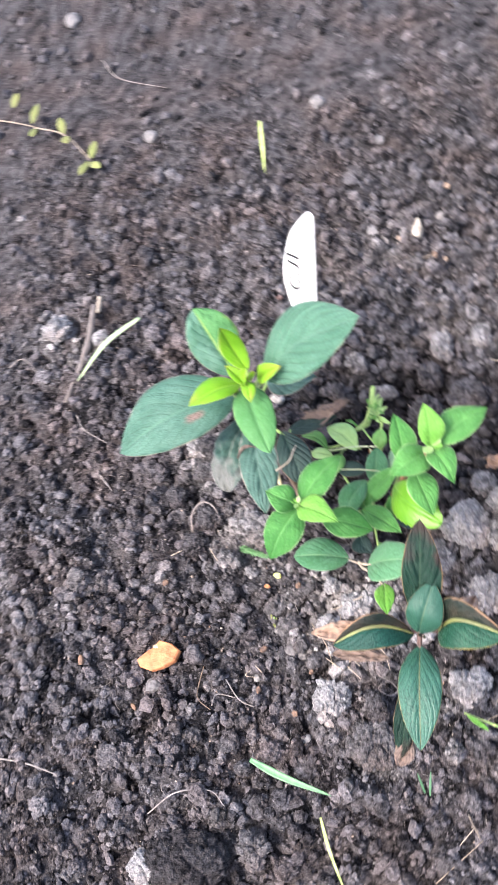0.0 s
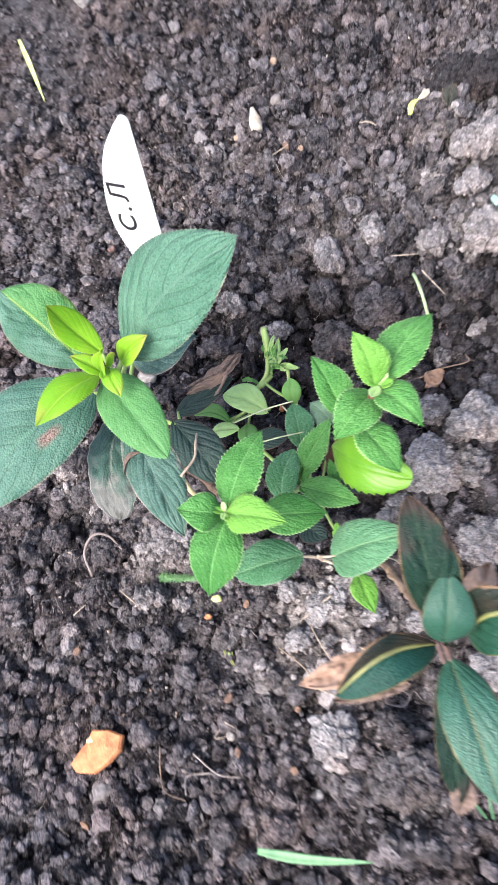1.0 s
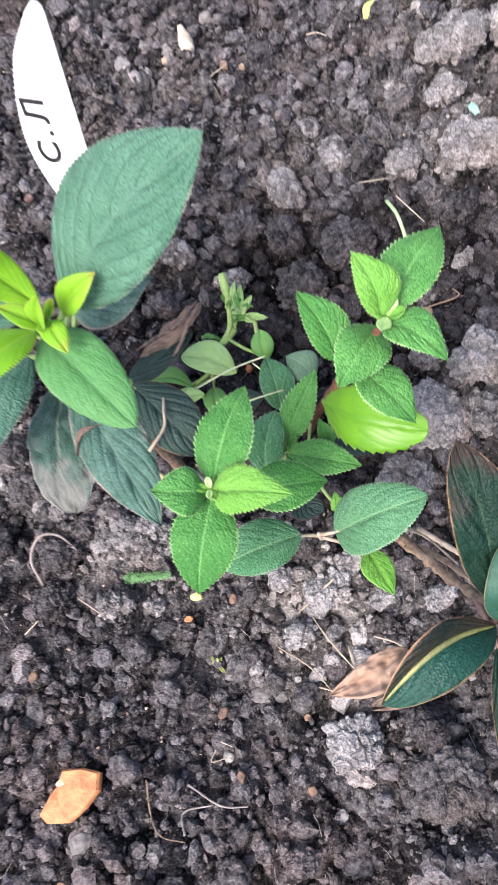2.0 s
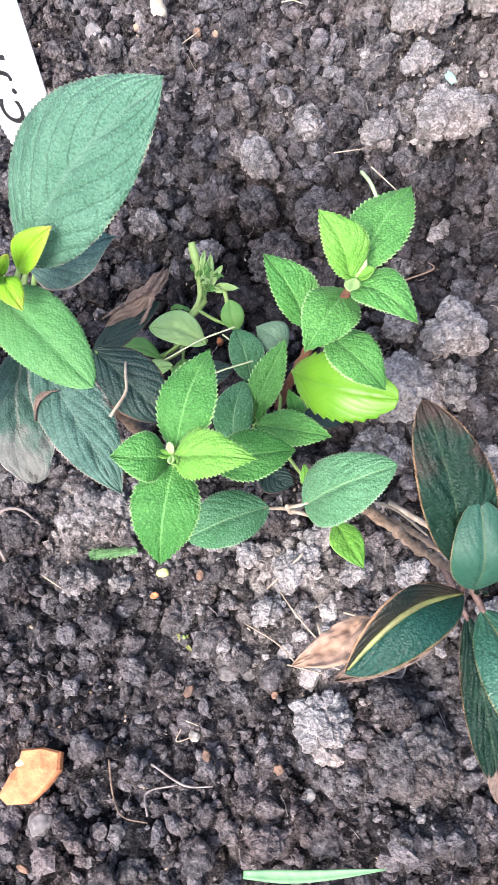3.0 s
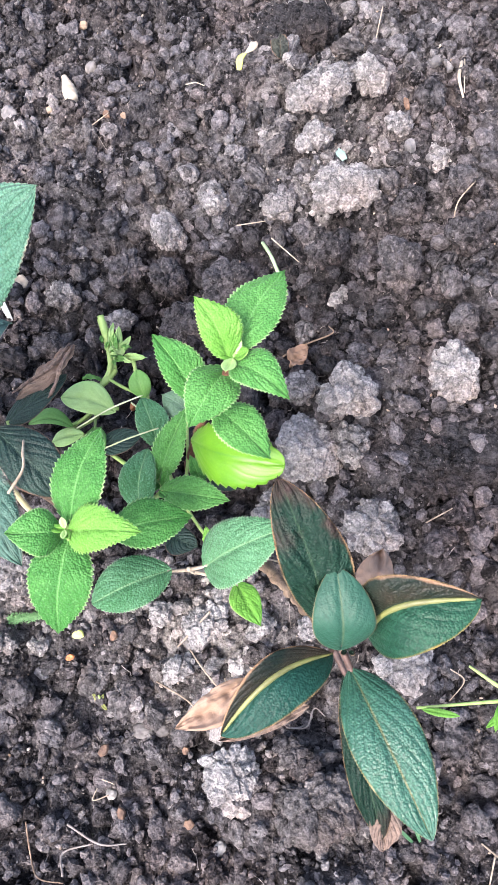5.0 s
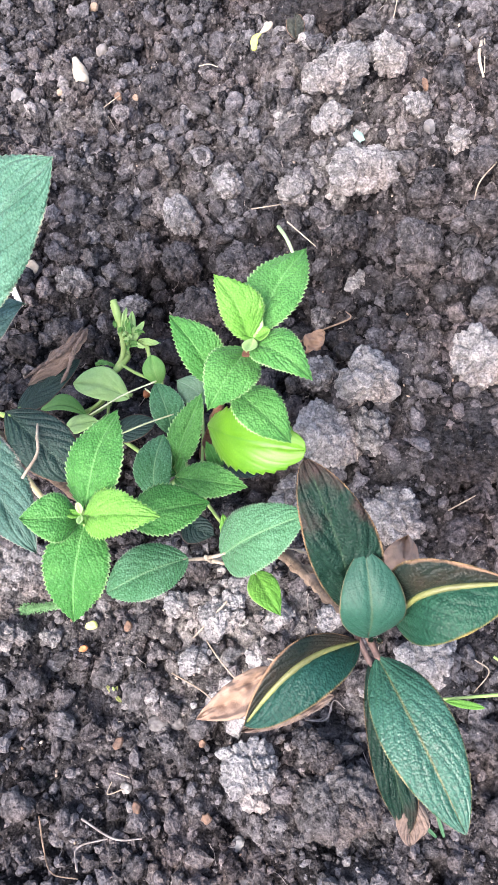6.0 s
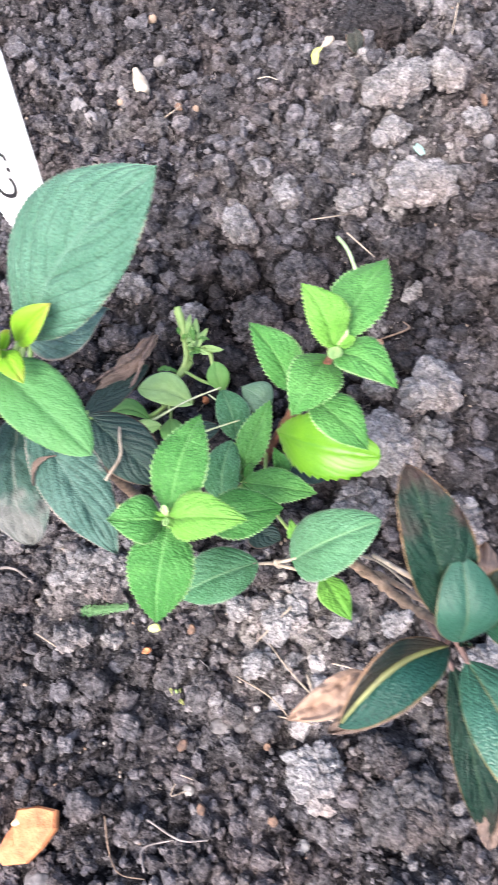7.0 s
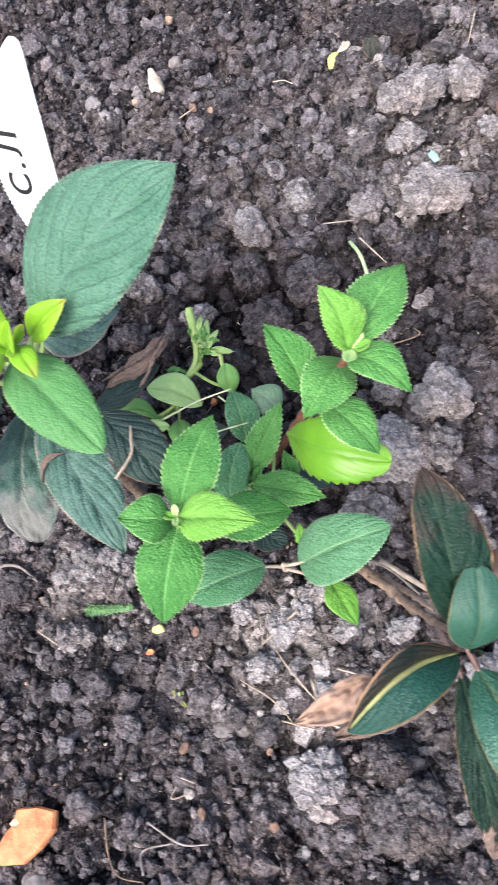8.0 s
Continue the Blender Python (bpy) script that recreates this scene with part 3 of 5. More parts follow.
def spread(low, high, step, reach):
    """Even steps between low and high, then ever longer ones out to the reach."""
    mid = list(np.arange(low, high + step / 2, step))
    out, d, g = [], step, 0.0
    while g < reach:
        d *= 1.09
        g += d
        out.append(g)
    return np.array([low - g for g in out[::-1]] + mid + [mid[-1] + g for g in out])


STEP = 0.0013
XS, YS = spread(-0.29, 0.19, STEP, 60.0), spread(-0.02, 0.52, STEP, 60.0)
GX, GY = np.meshgrid(XS, YS)
near = np.exp(-((GX + 0.05) / 0.6) ** 2 - ((GY - 0.25) / 0.7) ** 2)
HEIGHT = (0.010 * (lattice_noise(GX, GY, 0.085, 1) - 0.5) + 0.006 * (lattice_noise(GX, GY, 0.030, 2) - 0.5)
          + 0.0035 * (lattice_noise(GX, GY, 0.011, 3) - 0.5)) * (0.25 + 0.75 * near) - 0.004
away = 1 - np.exp(-((GX + 0.05) / 0.9) ** 2 - ((GY - 0.25) / 0.9) ** 2)
HEIGHT += away * (0.035 * (lattice_noise(GX, GY, 0.16, 5) - 0.5) + 0.06 * (lattice_noise(GX, GY, 0.55, 6) - 0.5) + 0.10 * (lattice_noise(GX, GY, 2.1, 7) - 0.5))
HOLLOWS = [(-0.03, 0.185, 0.035, 0.008), (0.0, 0.248, 0.045, 0.018), (-0.045, 0.245, 0.03, 0.012), (0.045, 0.225, 0.035, 0.015), (0.09, 0.235, 0.03, 0.005), (-0.022, 0.088, 0.010, 0.010), (-0.165, 0.088, 0.014, 0.008), (-0.135, 0.20, 0.03, 0.005)]
for hx, hy, hr, deep in HOLLOWS:
    HEIGHT -= deep * np.exp(-((GX - hx) ** 2 + (GY - hy) ** 2) / (hr * hr))
DRY_SPOTS = [(-0.048, 0.132, 0.036, 0.8), (-0.094, 0.172, 0.026, 0.75), (-0.01, 0.085, 0.03, 0.32), (0.085, 0.275, 0.045, 0.55),
             (0.02, 0.165, 0.026, 0.55), (0.02, 0.28, 0.022, 0.5), (-0.04, 0.065, 0.022, 0.35), (-0.23, 0.32, 0.03, 0.5), (0.11, 0.31, 0.05, 0.5), (-0.13, 0.22, 0.02, 0.6), (-0.105, 0.095, 0.035, 0.25), (-0.02, 0.35, 0.06, 0.22), (-0.20, 0.15, 0.05, 0.3)]


def dryness(x, y):
    out = 0.0
    for px, py, r, amount in DRY_SPOTS:
        out = np.maximum(out, amount * np.exp(-((x - px) ** 2 + (y - py) ** 2) / (r * r)))
    return np.clip(out * (0.15 + 1.0 * lattice_noise(x, y, 0.010, 8)) + 0.16 * lattice_noise(x, y, 0.05, 9) - 0.06, 0, 1)


# blackened patches: x, y, two radii, strength; most lie over the hollows
BLACK_SPOTS = [(0.005, 0.240, 0.052, 0.034, 1.0), (-0.048, 0.238, 0.026, 0.030, 0.8), (0.052, 0.212, 0.036, 0.030, 0.8), (0.075, 0.150, 0.050, 0.045, 0.4), (-0.010, 0.185, 0.060, 0.040, 0.6)]


def blackening(x, y):
    """How far the soil is blackened, from 0 to 1, in patches with ragged edges."""
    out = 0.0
    for px, py, rx, ry, amount in BLACK_SPOTS:
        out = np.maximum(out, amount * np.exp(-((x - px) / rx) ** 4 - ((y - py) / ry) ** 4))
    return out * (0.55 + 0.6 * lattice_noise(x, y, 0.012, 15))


rng = np.random.RandomState(5)
count = 15000
bx, by = rng.uniform(-0.30, 0.20, count), rng.uniform(-0.03, 0.53, count)
coarse = lattice_noise(bx, by, 0.07, 12)
br = (0.0016 + 0.0075 * rng.rand(count) ** 4) * (0.6 + 0.9 * coarse)
br *= np.clip(np.minimum(np.minimum(bx + 0.30, 0.20 - bx), np.minimum(by + 0.03, 0.53 - by)) / 0.07, 0.15, 1.0)
br *= 1 - 0.4 * np.clip((by - 0.33) / 0.09, 0, 1)
br *= 1 - 0.55 * np.exp(-((bx + 0.095) ** 2 + (by - 0.100) ** 2) / 0.026 ** 2)
TONE = lattice_noise(GX, GY, 0.004, 14)
for x, y, r in zip(bx, by, br):
    i0, i1 = np.searchsorted(XS, (x - r * 1.4, x + r * 1.4))
    j0, j1 = np.searchsorted(YS, (y - r * 1.4, y + r * 1.4))
    if i1 <= i0 or j1 <= j0:
        continue
    sub = HEIGHT[j0:j1, i0:i1]
    dx, dy = GX[j0:j1, i0:i1] - x, GY[j0:j1, i0:i1] - y
    turn, sides = rng.rand() * 6.28, rng.randint(4, 7)
    q = np.zeros(sub.shape)
    for k in range(sides):  # an angular crumb with a tilted top
        a = turn + (k + 0.6 * rng.rand()) * 2 * math.pi / sides
        q = np.maximum(q, (dx * math.cos(a) + dy * math.sin(a)) / (r * (0.7 + 0.5 * rng.rand())))
    slant = rng.normal(0, 0.28, 2)
    rise = np.clip((1 - q) * 2.0, 0, 1) ** 0.7
    base_z = sub.min() * 0.7 + sub.max() * 0.3
    top_z = base_z + rise * (r * (0.75 + 0.5 * rng.rand()) + slant[0] * dx + slant[1] * dy) - r * 0.2
    wins = (rise > 0) & (top_z > sub)
    sub[wins] = top_z[wins]
    TONE[j0:j1, i0:i1][wins] = rng.rand()


def ground_z(x, y):
    i, j = np.clip(np.searchsorted(XS, x) - 1, 0, len(XS) - 2), np.clip(np.searchsorted(YS, y) - 1, 0, len(YS) - 2)
    return HEIGHT[j, i]


def fast_mesh(name, verts, quads, dry, tone=None, smooth=None):
    """A mesh from arrays, with its dryness and tone as attributes."""
    data = bpy.data.meshes.new(name)
    k = quads.shape[1]
    data.vertices.add(len(verts))
    data.vertices.foreach_set("co", verts.astype(np.float32).ravel())
    data.loops.add(quads.size)
    data.loops.foreach_set("vertex_index", quads.astype(np.int32).ravel())
    data.polygons.add(len(quads))
    data.polygons.foreach_set("loop_start", np.arange(0, quads.size, k, dtype=np.int32))
    data.polygons.foreach_set("use_smooth", np.ones(len(quads), dtype=bool) if smooth is None else smooth)
    data.update(calc_edges=True)
    layer = data.attributes.new("dry", "FLOAT", "POINT")
    layer.data.foreach_set("value", np.asarray(dry, dtype=np.float32).ravel())
    if tone is not None:
        layer = data.attributes.new("tone", "FLOAT", "POINT")
        layer.data.foreach_set("value", np.asarray(tone, dtype=np.float32).ravel())
    return data


rows_n, cols_n = GX.shape
idx = np.arange(rows_n * cols_n).reshape(rows_n, cols_n)
quads = np.stack([idx[:-1, :-1], idx[:-1, 1:], idx[1:, 1:], idx[1:, :-1]], axis=-1).reshape(-1, 4)
# the blackened patches go into the dry attribute as negative values
ground = part("ground", fast_mesh("ground", np.stack([GX, GY, HEIGHT], axis=-1).reshape(-1, 3), quads, dryness(GX, GY) - blackening(GX, GY), TONE), SOIL)
tagged(ground, "dark crumbly garden soil with pale dry patches", "soil", kind="structure")


def crumbs(name, label, n, sizes, power, level, seed, box, sink=0.25, fade=0.05, thin=0.0):
    """Loose crumbs of soil, strewn over the ground in one mesh."""
    rng = np.random.RandomState(seed)
    shapes = [crumb_points(level, seed + i, faces=5 + 2 * level)[:2] for i in range(9)]
    x0, x1, y0, y1 = box
    verts, tris, dry, start = [], [], [], 0
    x, y = rng.uniform(x0, x1, n), rng.uniform(y0, y1, n)
    edge = np.minimum(np.minimum(x - x0, x1 - x), np.minimum(y - y0, y1 - y))
    inside = rng.rand(n) < np.clip(edge / fade, 0.0, 1.0) ** 1.5
    hollow = np.exp(-((x - 0.01) / 0.06) ** 2 - ((y - 0.24) / 0.045) ** 2)
    inside &= rng.rand(n) > 0.3 * hollow
    x, y, n = x[inside], y[inside], int(inside.sum())
    keep = lattice_noise(x, y, 0.045, seed + 40) * 0.7 + 0.3 * lattice_noise(x, y, 0.015, seed + 41) > rng.rand(n) * 0.75
    keep &= rng.rand(n) > thin * np.clip((y - 0.33) / 0.09, 0, 1)  # the bed is finer there
    x, y = x[keep], y[keep]
    r = sizes[0] + (sizes[1] - sizes[0]) * rng.rand(len(x)) ** power
    z = ground_z(x, y)
    d = np.clip(dryness(x, y) * rng.choice([0.25, 0.8, 1.7], len(x)) + rng.normal(0, 0.10, len(x)), 0, 1) - blackening(x, y) * rng.uniform(0.4, 1.1, len(x))
    for i in range(len(x)):
        pts, faces = shapes[rng.randint(9)]
        turn = np.array(Euler(rng.uniform(0, 6.28, 3)).to_matrix())
        p = (pts * (r[i] * rng.uniform(0.55, 1.25, 3))) @ turn.T
        verts.append(p + (x[i], y[i], z[i] + r[i] * (0.7 - sink * 2 * rng.rand())))
        tris.append(faces + start)
        dry.append(np.full(len(p), d[i]))
        start += len(p)
    faces = np.concatenate(tris)
    ob = part(name, fast_mesh(name, np.concatenate(verts), faces, np.concatenate(dry), smooth=np.zeros(len(faces), dtype=bool)), CRUMB)
    return tagged(ob, label, "soil", kind="stuff")


NEAR = (-0.30, 0.22, -0.04, 0.52)
crumbs("soil_grains", "fine dark grains of soil strewn on the bed", 76000, (0.0004, 0.0015), 1.5, 1, 21, NEAR)
crumbs("soil_crumbs", "small crumbs of dark and greyish soil", 26000, (0.0009, 0.0026), 1.5, 1, 22, NEAR, thin=0.45)
crumbs("soil_crumbs", "larger crumbs of dark and greyish soil", 13000, (0.0018, 0.0042), 1.7, 2, 24, NEAR, 0.12, thin=0.8)
crumbs("soil_crumbs", "coarser crumbs of soil thinning out round the bed", 22000, (0.0016, 0.0050), 2.0, 1, 23, (-0.75, 0.65, -0.45, 1.05), 0.25, 0.42)


# ---- clods and stones ----
def clod(x, y, w, h, d, material, label, seed, turn=0.0, rough=0.36, sink=0.02, name="soil_clod", level=5, category="clod", grain=2.2):
    """A lump of soil w by h millimetres and d high, part sunk into the ground."""
    z = float(ground_z(x / 1000, y / 1000))
    if name == "soil_clod":
        data = clod_mesh(name, seed, (w / 2000, h / 2000, d / 1500), int(min(120, 16 + w * h / 7)), 6 if max(w, h) > 15 else 5, caked=(0.0052, 0.0019) if max(w, h) > 15 else (0.0034, 0.0015), dusty=0.0 if material in (CLOD, CLOD_DARKER, CLOD_BROWN) else 0.4)
    else:
        data = lump_mesh(name, level, seed, (w / 2000, h / 2000, d / 1700), rough, grain)
    ob = part(name, data, material)
    ob.matrix_world = pose(x / 1000, y / 1000, z + d / 1000 * (0.5 - sink), 0, 0, turn)
    return tagged(ob, label, category, "clods on the soil bed" if name == "soil_clod" else "")


PALE_L, GREY_L, DARK_L = "pale dried crumbly clod of soil on the bed", "grey knobbly clod of soil on the bed", "dark moist clod of soil on the bed"
PALE_CLODS = [(94, 293, 27, 24, 13, -20), (116, 290, 13, 17, 10, 0), (83, 277, 19, 11, 11, -15), (82, 255, 31, 24, 14, -20), (59, 264, 13, 16, 11, 0),
              (122, 247, 11, 17, 9, -20), (14, 278, 16, 20, 12, 20), (35, 276, 12, 11, 9, 0), (76, 162, 19, 24, 13, -20), (-57, 83, 19, 23, 13, -15),
              (-43, 129, 18, 13, 10, 10)]
PALE_CLODS += [(-58, 121, 12, 10, 8, 0), (-55, 141, 12, 10, 7, 0), (-101, 153, 8, 8, 6, 0), (10, 86, 24, 15, 10, -10), (-235, 330, 20, 20, 11, 0),
              (-204, 319, 14, 14, 8, 0), (-134, 230, 13, 12, 8, 0), (-26, 120, 12, 9, 7, 0), (-12, 112, 14, 9, 7, 20), (-30, 137, 13, 9, 7, 0), (-150, 10, 16, 16, 11, 0)]
GREY_CLODS = [(38, 175, 21, 23, 18, 0), (17, 165, 28, 27, 16, 30), (23, 131, 24, 23, 12, 0), (-3, 157, 16, 12, 10, 0), (-37, 63, 28, 25, 12, -15), (-36, 80, 12, 16, 12, 0),
              (36, 280, 12, 10, 8, 0), (-22, 258, 15, 11, 9, -10), (42, 218, 10, 11, 8, 0), (-36, 277, 14, 14, 10, 0), (62, 221, 10, 7, 6, 0)]
GREY_CLODS += [(-95, 176, 37, 21, 10, -25),
              (-113, 161, 17, 11, 8, -20), (-125, 227, 13, 15, 10, 0), (-125, 210, 15, 13, 10, 0), (114, 264, 10, 12, 7, 0), (-1, 59, 8, 12, 7, 0),
              (-98, 19, 15, 18, 11, 0), (-115, 31, 14, 14, 10, 0), (-131, 69, 12, 12, 9, 0), (27, 187, 15, 13, 12, 0), (31, 158, 15, 17, 12, 20), (3, 150, 17, 15, 11, 0)]
DARK_CLODS = [(66, 237, 19, 16, 15, -20), (82, 211, 17, 23, 17, -10), (109, 211, 15, 15, 12, 0), (52, 140, 46, 32, 8, -25), (-121, 185, 19, 17, 12, 0), (-133, 171, 17, 15, 11, 0),
              (106, 332, 40, 24, 13, -25), (-132, 11, 45, 34, 18, 0), (0, 240, 22, 24, 13, 10)]
DARK_CLODS += [(25, 247, 20, 20, 12, 0), (-8, 275, 16, 14, 10, 0), (-52, 262, 16, 14, 10, 0),
              (5, 262, 15, 18, 12, 0), (52, 190, 10, 11, 8, 0), (100, 235, 14, 15, 10, 0), (120, 230, 14, 12, 9, 0), (90, 180, 12, 10, 7, 0), (-145, 200, 14, 13, 9, 0)]
for n, (x, y, w, h, d, turn) in enumerate(PALE_CLODS):
    clod(x, y, w, h, d, CLOD_LIGHT if n < 9 else CLOD_PALE, PALE_L, 100 + n, turn)
for n, (x, y, w, h, d, turn) in enumerate(GREY_CLODS):
    clod(x, y, w, h, d, CLOD if n == 5 else CLOD_BROWN if n in (4, 13, 14, 17, 18, 19) else CLOD_LIGHT if n in (0, 1, 2, 3) else CLOD_GREY, DARK_L if n == 5 else GREY_L, 200 + n, turn)
for n, (x, y, w, h, d, turn) in enumerate(DARK_CLODS):
    clod(x, y, w, h, d, CLOD_DARKER if n in (3, 6, 7) else CLOD, DARK_L, 300 + n, turn, sink=0.02 if n in (3, 7) else -0.16)

# many lesser clods, a dozen shapes of each size between them
LESSER = [clod_mesh("soil_clod", 400 + i, (0.0045, 0.0042, 0.0040), 14, 4, FINE_SHAPES, (0.0026, 0.0011)) for i in range(12)]
SMALL = [clod_mesh("soil_clod", 440 + i, (0.0045, 0.0042, 0.0040), 6, 3, FINE_SHAPES, (0.0030,), 1.3) for i in range(12)]
rng = random.Random(77)
taken = [(x / 1000, y / 1000, max(w, h) / 2200) for x, y, w, h, *_ in PALE_CLODS + GREY_CLODS + DARK_CLODS]


loose = {"verts": [], "faces": [], "dry": [], "start": 0, "things": 0}


def strew(count, box, sizes, power, crowd, lift=0.4, drier=0.0):
    """Clods strewn in a box of the bed, none upon another: the first of them things of their own, the rest joined."""
    for _ in range(count):
        x, y = rng.uniform(box[0], box[1]), rng.uniform(box[2], box[3])
        r = sizes[0] + (sizes[1] - sizes[0]) * rng.random() ** power
        if any((x - a) ** 2 + (y - b) ** 2 < (crowd * (r + c)) ** 2 for a, b, c in taken):
            continue
        if r > 0.003 and (x + 0.095) ** 2 + (y - 0.100) ** 2 < 0.024 ** 2:
            continue  # a trodden patch of fine soil without clods
        taken.append((x, y, r))
        dry_here = float(dryness(np.array(x), np.array(y))) + drier + rng.uniform(-0.14, 0.14)
        # clods within the blackened patches get the darker clod material
        black_here = float(blackening(np.array(x), np.array(y)))
        mesh = (LESSER if r > 0.0043 else SMALL)[rng.randrange(12)]
        k = r / 0.0045
        place = (pose(x, y, float(ground_z(x, y)) + r * lift, rng.uniform(-40, 40), rng.uniform(-40, 40), rng.uniform(0, 360))
                 @ Matrix.Diagonal((k * rng.uniform(0.8, 1.25), k * rng.uniform(0.8, 1.25), k * rng.uniform(0.75, 1.1), 1)))
        if loose["things"] < 232:
            loose["things"] += 1
            ob = new("soil_clod", mesh)
            if not mesh.materials:
                mesh.materials.append(CLOD)
            ob.material_slots[0].link = "OBJECT"
            shade, words = (CLOD_PALE, PALE_L) if dry_here > 0.5 else ((CLOD_BROWN, GREY_L) if dry_here > 0.2 else (CLOD_DARKER if black_here > 0.3 else CLOD, DARK_L))
            ob.material_slots[0].material = shade
            ob.matrix_world = place
            tagged(ob, words, "clod", "clods on the soil bed")
        else:
            pts = np.empty(len(mesh.vertices) * 3, dtype=np.float32)
            mesh.vertices.foreach_get("co", pts)
            tri = np.empty(len(mesh.loops), dtype=np.int32)
            mesh.loops.foreach_get("vertex_index", tri)
            m = np.array(place)
            pts = pts.reshape(-1, 3) @ m[:3, :3].T + m[:3, 3]
            loose["verts"].append(pts)
            loose["faces"].append(tri.reshape(-1, 3) + loose["start"])
            loose["dry"].append(np.full(len(pts), max(0.0, dry_here) - black_here))
            loose["start"] += len(pts)


strew(900, (-0.07, 0.10, 0.19, 0.31), (0.0030, 0.0064), 1.3, 0.97, 0.75, 0.02)
strew(160, (-0.07, 0.14, 0.19, 0.32), (0.0035, 0.0075), 1.6, 0.95, 0.65, 0.05)
strew(180, (-0.12, 0.04, 0.03, 0.19), (0.0036, 0.0072), 1.6, 1.0)
strew(90, (-0.16, -0.06, 0.10, 0.26), (0.0036, 0.0075), 1.6, 1.0)
strew(160, (0.0, 0.17, 0.02, 0.34), (0.0035, 0.0075), 1.8, 1.0)
strew(200, (-0.26, -0.08, 0.0, 0.36), (0.0035, 0.0075), 1.8, 1.05)
strew(110, (-0.22, 0.17, 0.30, 0.50), (0.0030, 0.0055), 2.0, 1.1)
strew(1000, (-0.07, 0.13, 0.185, 0.31), (0.0020, 0.0043), 1.3, 0.85, 0.75, 0.03)
strew(1500, (-0.12, 0.16, 0.27, 0.43), (0.0018, 0.0038), 1.4, 0.82, 0.6)
strew(1300, (-0.20, 0.16, 0.03, 0.36), (0.0019, 0.0038), 1.6, 0.95, 0.6)
tagged(part("loose_clods", fast_mesh("loose_clods", np.concatenate(loose["verts"]), np.concatenate(loose["faces"]), np.concatenate(loose["dry"]), smooth=np.zeros(sum(len(f) for f in loose["faces"]), dtype=bool)), CRUMB),
       "many more dark clods of soil strewn over the bed", "soil", kind="stuff")

PEBBLES = [(-79, 110, 8, 5, 5, "grey_pebble", -25), (-73, 107, 5.5, 5, 4, "grey_pebble", 0), (-152, 94, 8, 8, 6, "grey_pebble", 0), (-52, 495, 10, 9, 7, "grey_pebble", 15),
           (-12, 450, 7, 7, 5, "grey_pebble", 0), (36, 163, 8, 5.5, 5, "white", -15), (-83, 256, 8, 8, 6, "white", 0), (-182, 502, 10, 11, 6, "pale_pebble", 20)]
PEBBLES += [(-267, 667, 12, 17, 8, "pale_pebble", 0),
           (-71, 66, 5, 4, 3, "white", 0), (-98, 97, 4, 3.5, 3, "white", 0), (20, 322, 3.5, 3, 2.5, "white", 0), (-20, 367, 8, 7, 5, "grey_pebble", 0), (23, 377, 8, 7, 5, "grey_pebble", 30),
           (-37, 145, 3, 3, 3, "white", 0), (-170, 152, 5, 5, 4, "grey_pebble", 0)]
for n, (x, y, w, h, d, kind, turn) in enumerate(PEBBLES):
    clod(x, y, w, h, d, WHITE if kind == "white" else STONE, "small white stone lying on the soil" if kind == "white" else "small smooth grey pebble lying on the soil",
         500 + n, turn, 0.24, 0.2, "pebble", 4, "stone", 1.3)


# ---- plants ----
PLANTS = {  # stem line from the ground up (mm), radii (mm), stem material, name, label
    "A": ([(-70, 192, -6), (-72, 198, 30), (-75, 208, 70), (-73, 211, 102)], (1.9, 1.6, 1.3, 0.9), STEM_BROWN, "shrub_seedling",
          "young shrub with large blue-green leaves and lime young tips"),
    "B": ([(-42, 170, -6), (-46, 168, 25), (-52, 162, 55), (-55.5, 159, 76)], (1.6, 1.5, 1.2, 0.8), STEM_GREEN, "shrub_seedling",
          "young shrub shoot with four bright green toothed leaves"),
    "C": ([(-24, 186, -6), (-16, 182, 26), (-7, 178, 56), (6, 176.5, 81)], (1.6, 1.45, 1.25, 0.9), STEM_RED, "shrub_seedling",
          "young shrub with reddish stem and bright green toothed leaves"),
    "D": ([(-18, 146, -6), (-14, 131, 26), (-10, 112, 54), (-6, 97, 83)], (1.2, 1.05, 1.0, 0.9), STEM_BROWN, "shrub_seedling",
          "leaning young shrub with dark teal leaves and rusty edges"),
}
PLANTS.update({
    "E": ([(-30, 150, -5), (-36, 145, 14), (-36.5, 143.5, 31)], (1.0, 0.9, 0.7), STRAW, "shrub_seedling",
          "low shoot with a pair of deep green leaves"),
    "F": ([(-28, 172, -5), (-30, 172, 10), (-33, 174, 25)], (1.2, 1.1, 0.8), STEM_GREEN, "shrub_seedling",
          "low tuft of small green leaves between the shrubs"),
    "G": ([(-46, 222, -4), (-40, 226, 6), (-32, 230, 10), (-28.5, 236, 13), (-26, 247, 17)], (1.0, 1.0, 1.0, 0.9), STEM_GREEN, "weed",
          "pale green creeping weed with small oval leaves"),
})
plants = {}
for key, (line, radii, material, name, label) in PLANTS.items():
    origin = np.array((*line[0][:2], 0.0)) / 1000
    origin[2] = float(ground_z(origin[0], origin[1])) - 0.002
    root = new(name)
    root.location = origin
    root.empty_display_size = 0.01
    tagged(root, label, "weed" if key == "G" else "plant", "young shrubs" if key != "G" else "")
    part("stem", tube_mesh("stem", [np.array(p) / 1000 - origin for p in line], [r / 1000 for r in radii], 10, 9, {"D": 1.1, "A": 0.35, "C": 0.3}.get(key, 0.1), ord(key)), material, root)
    plants[key] = (root, origin, spline([np.array(p) / 1000 for p in line], 12), material)

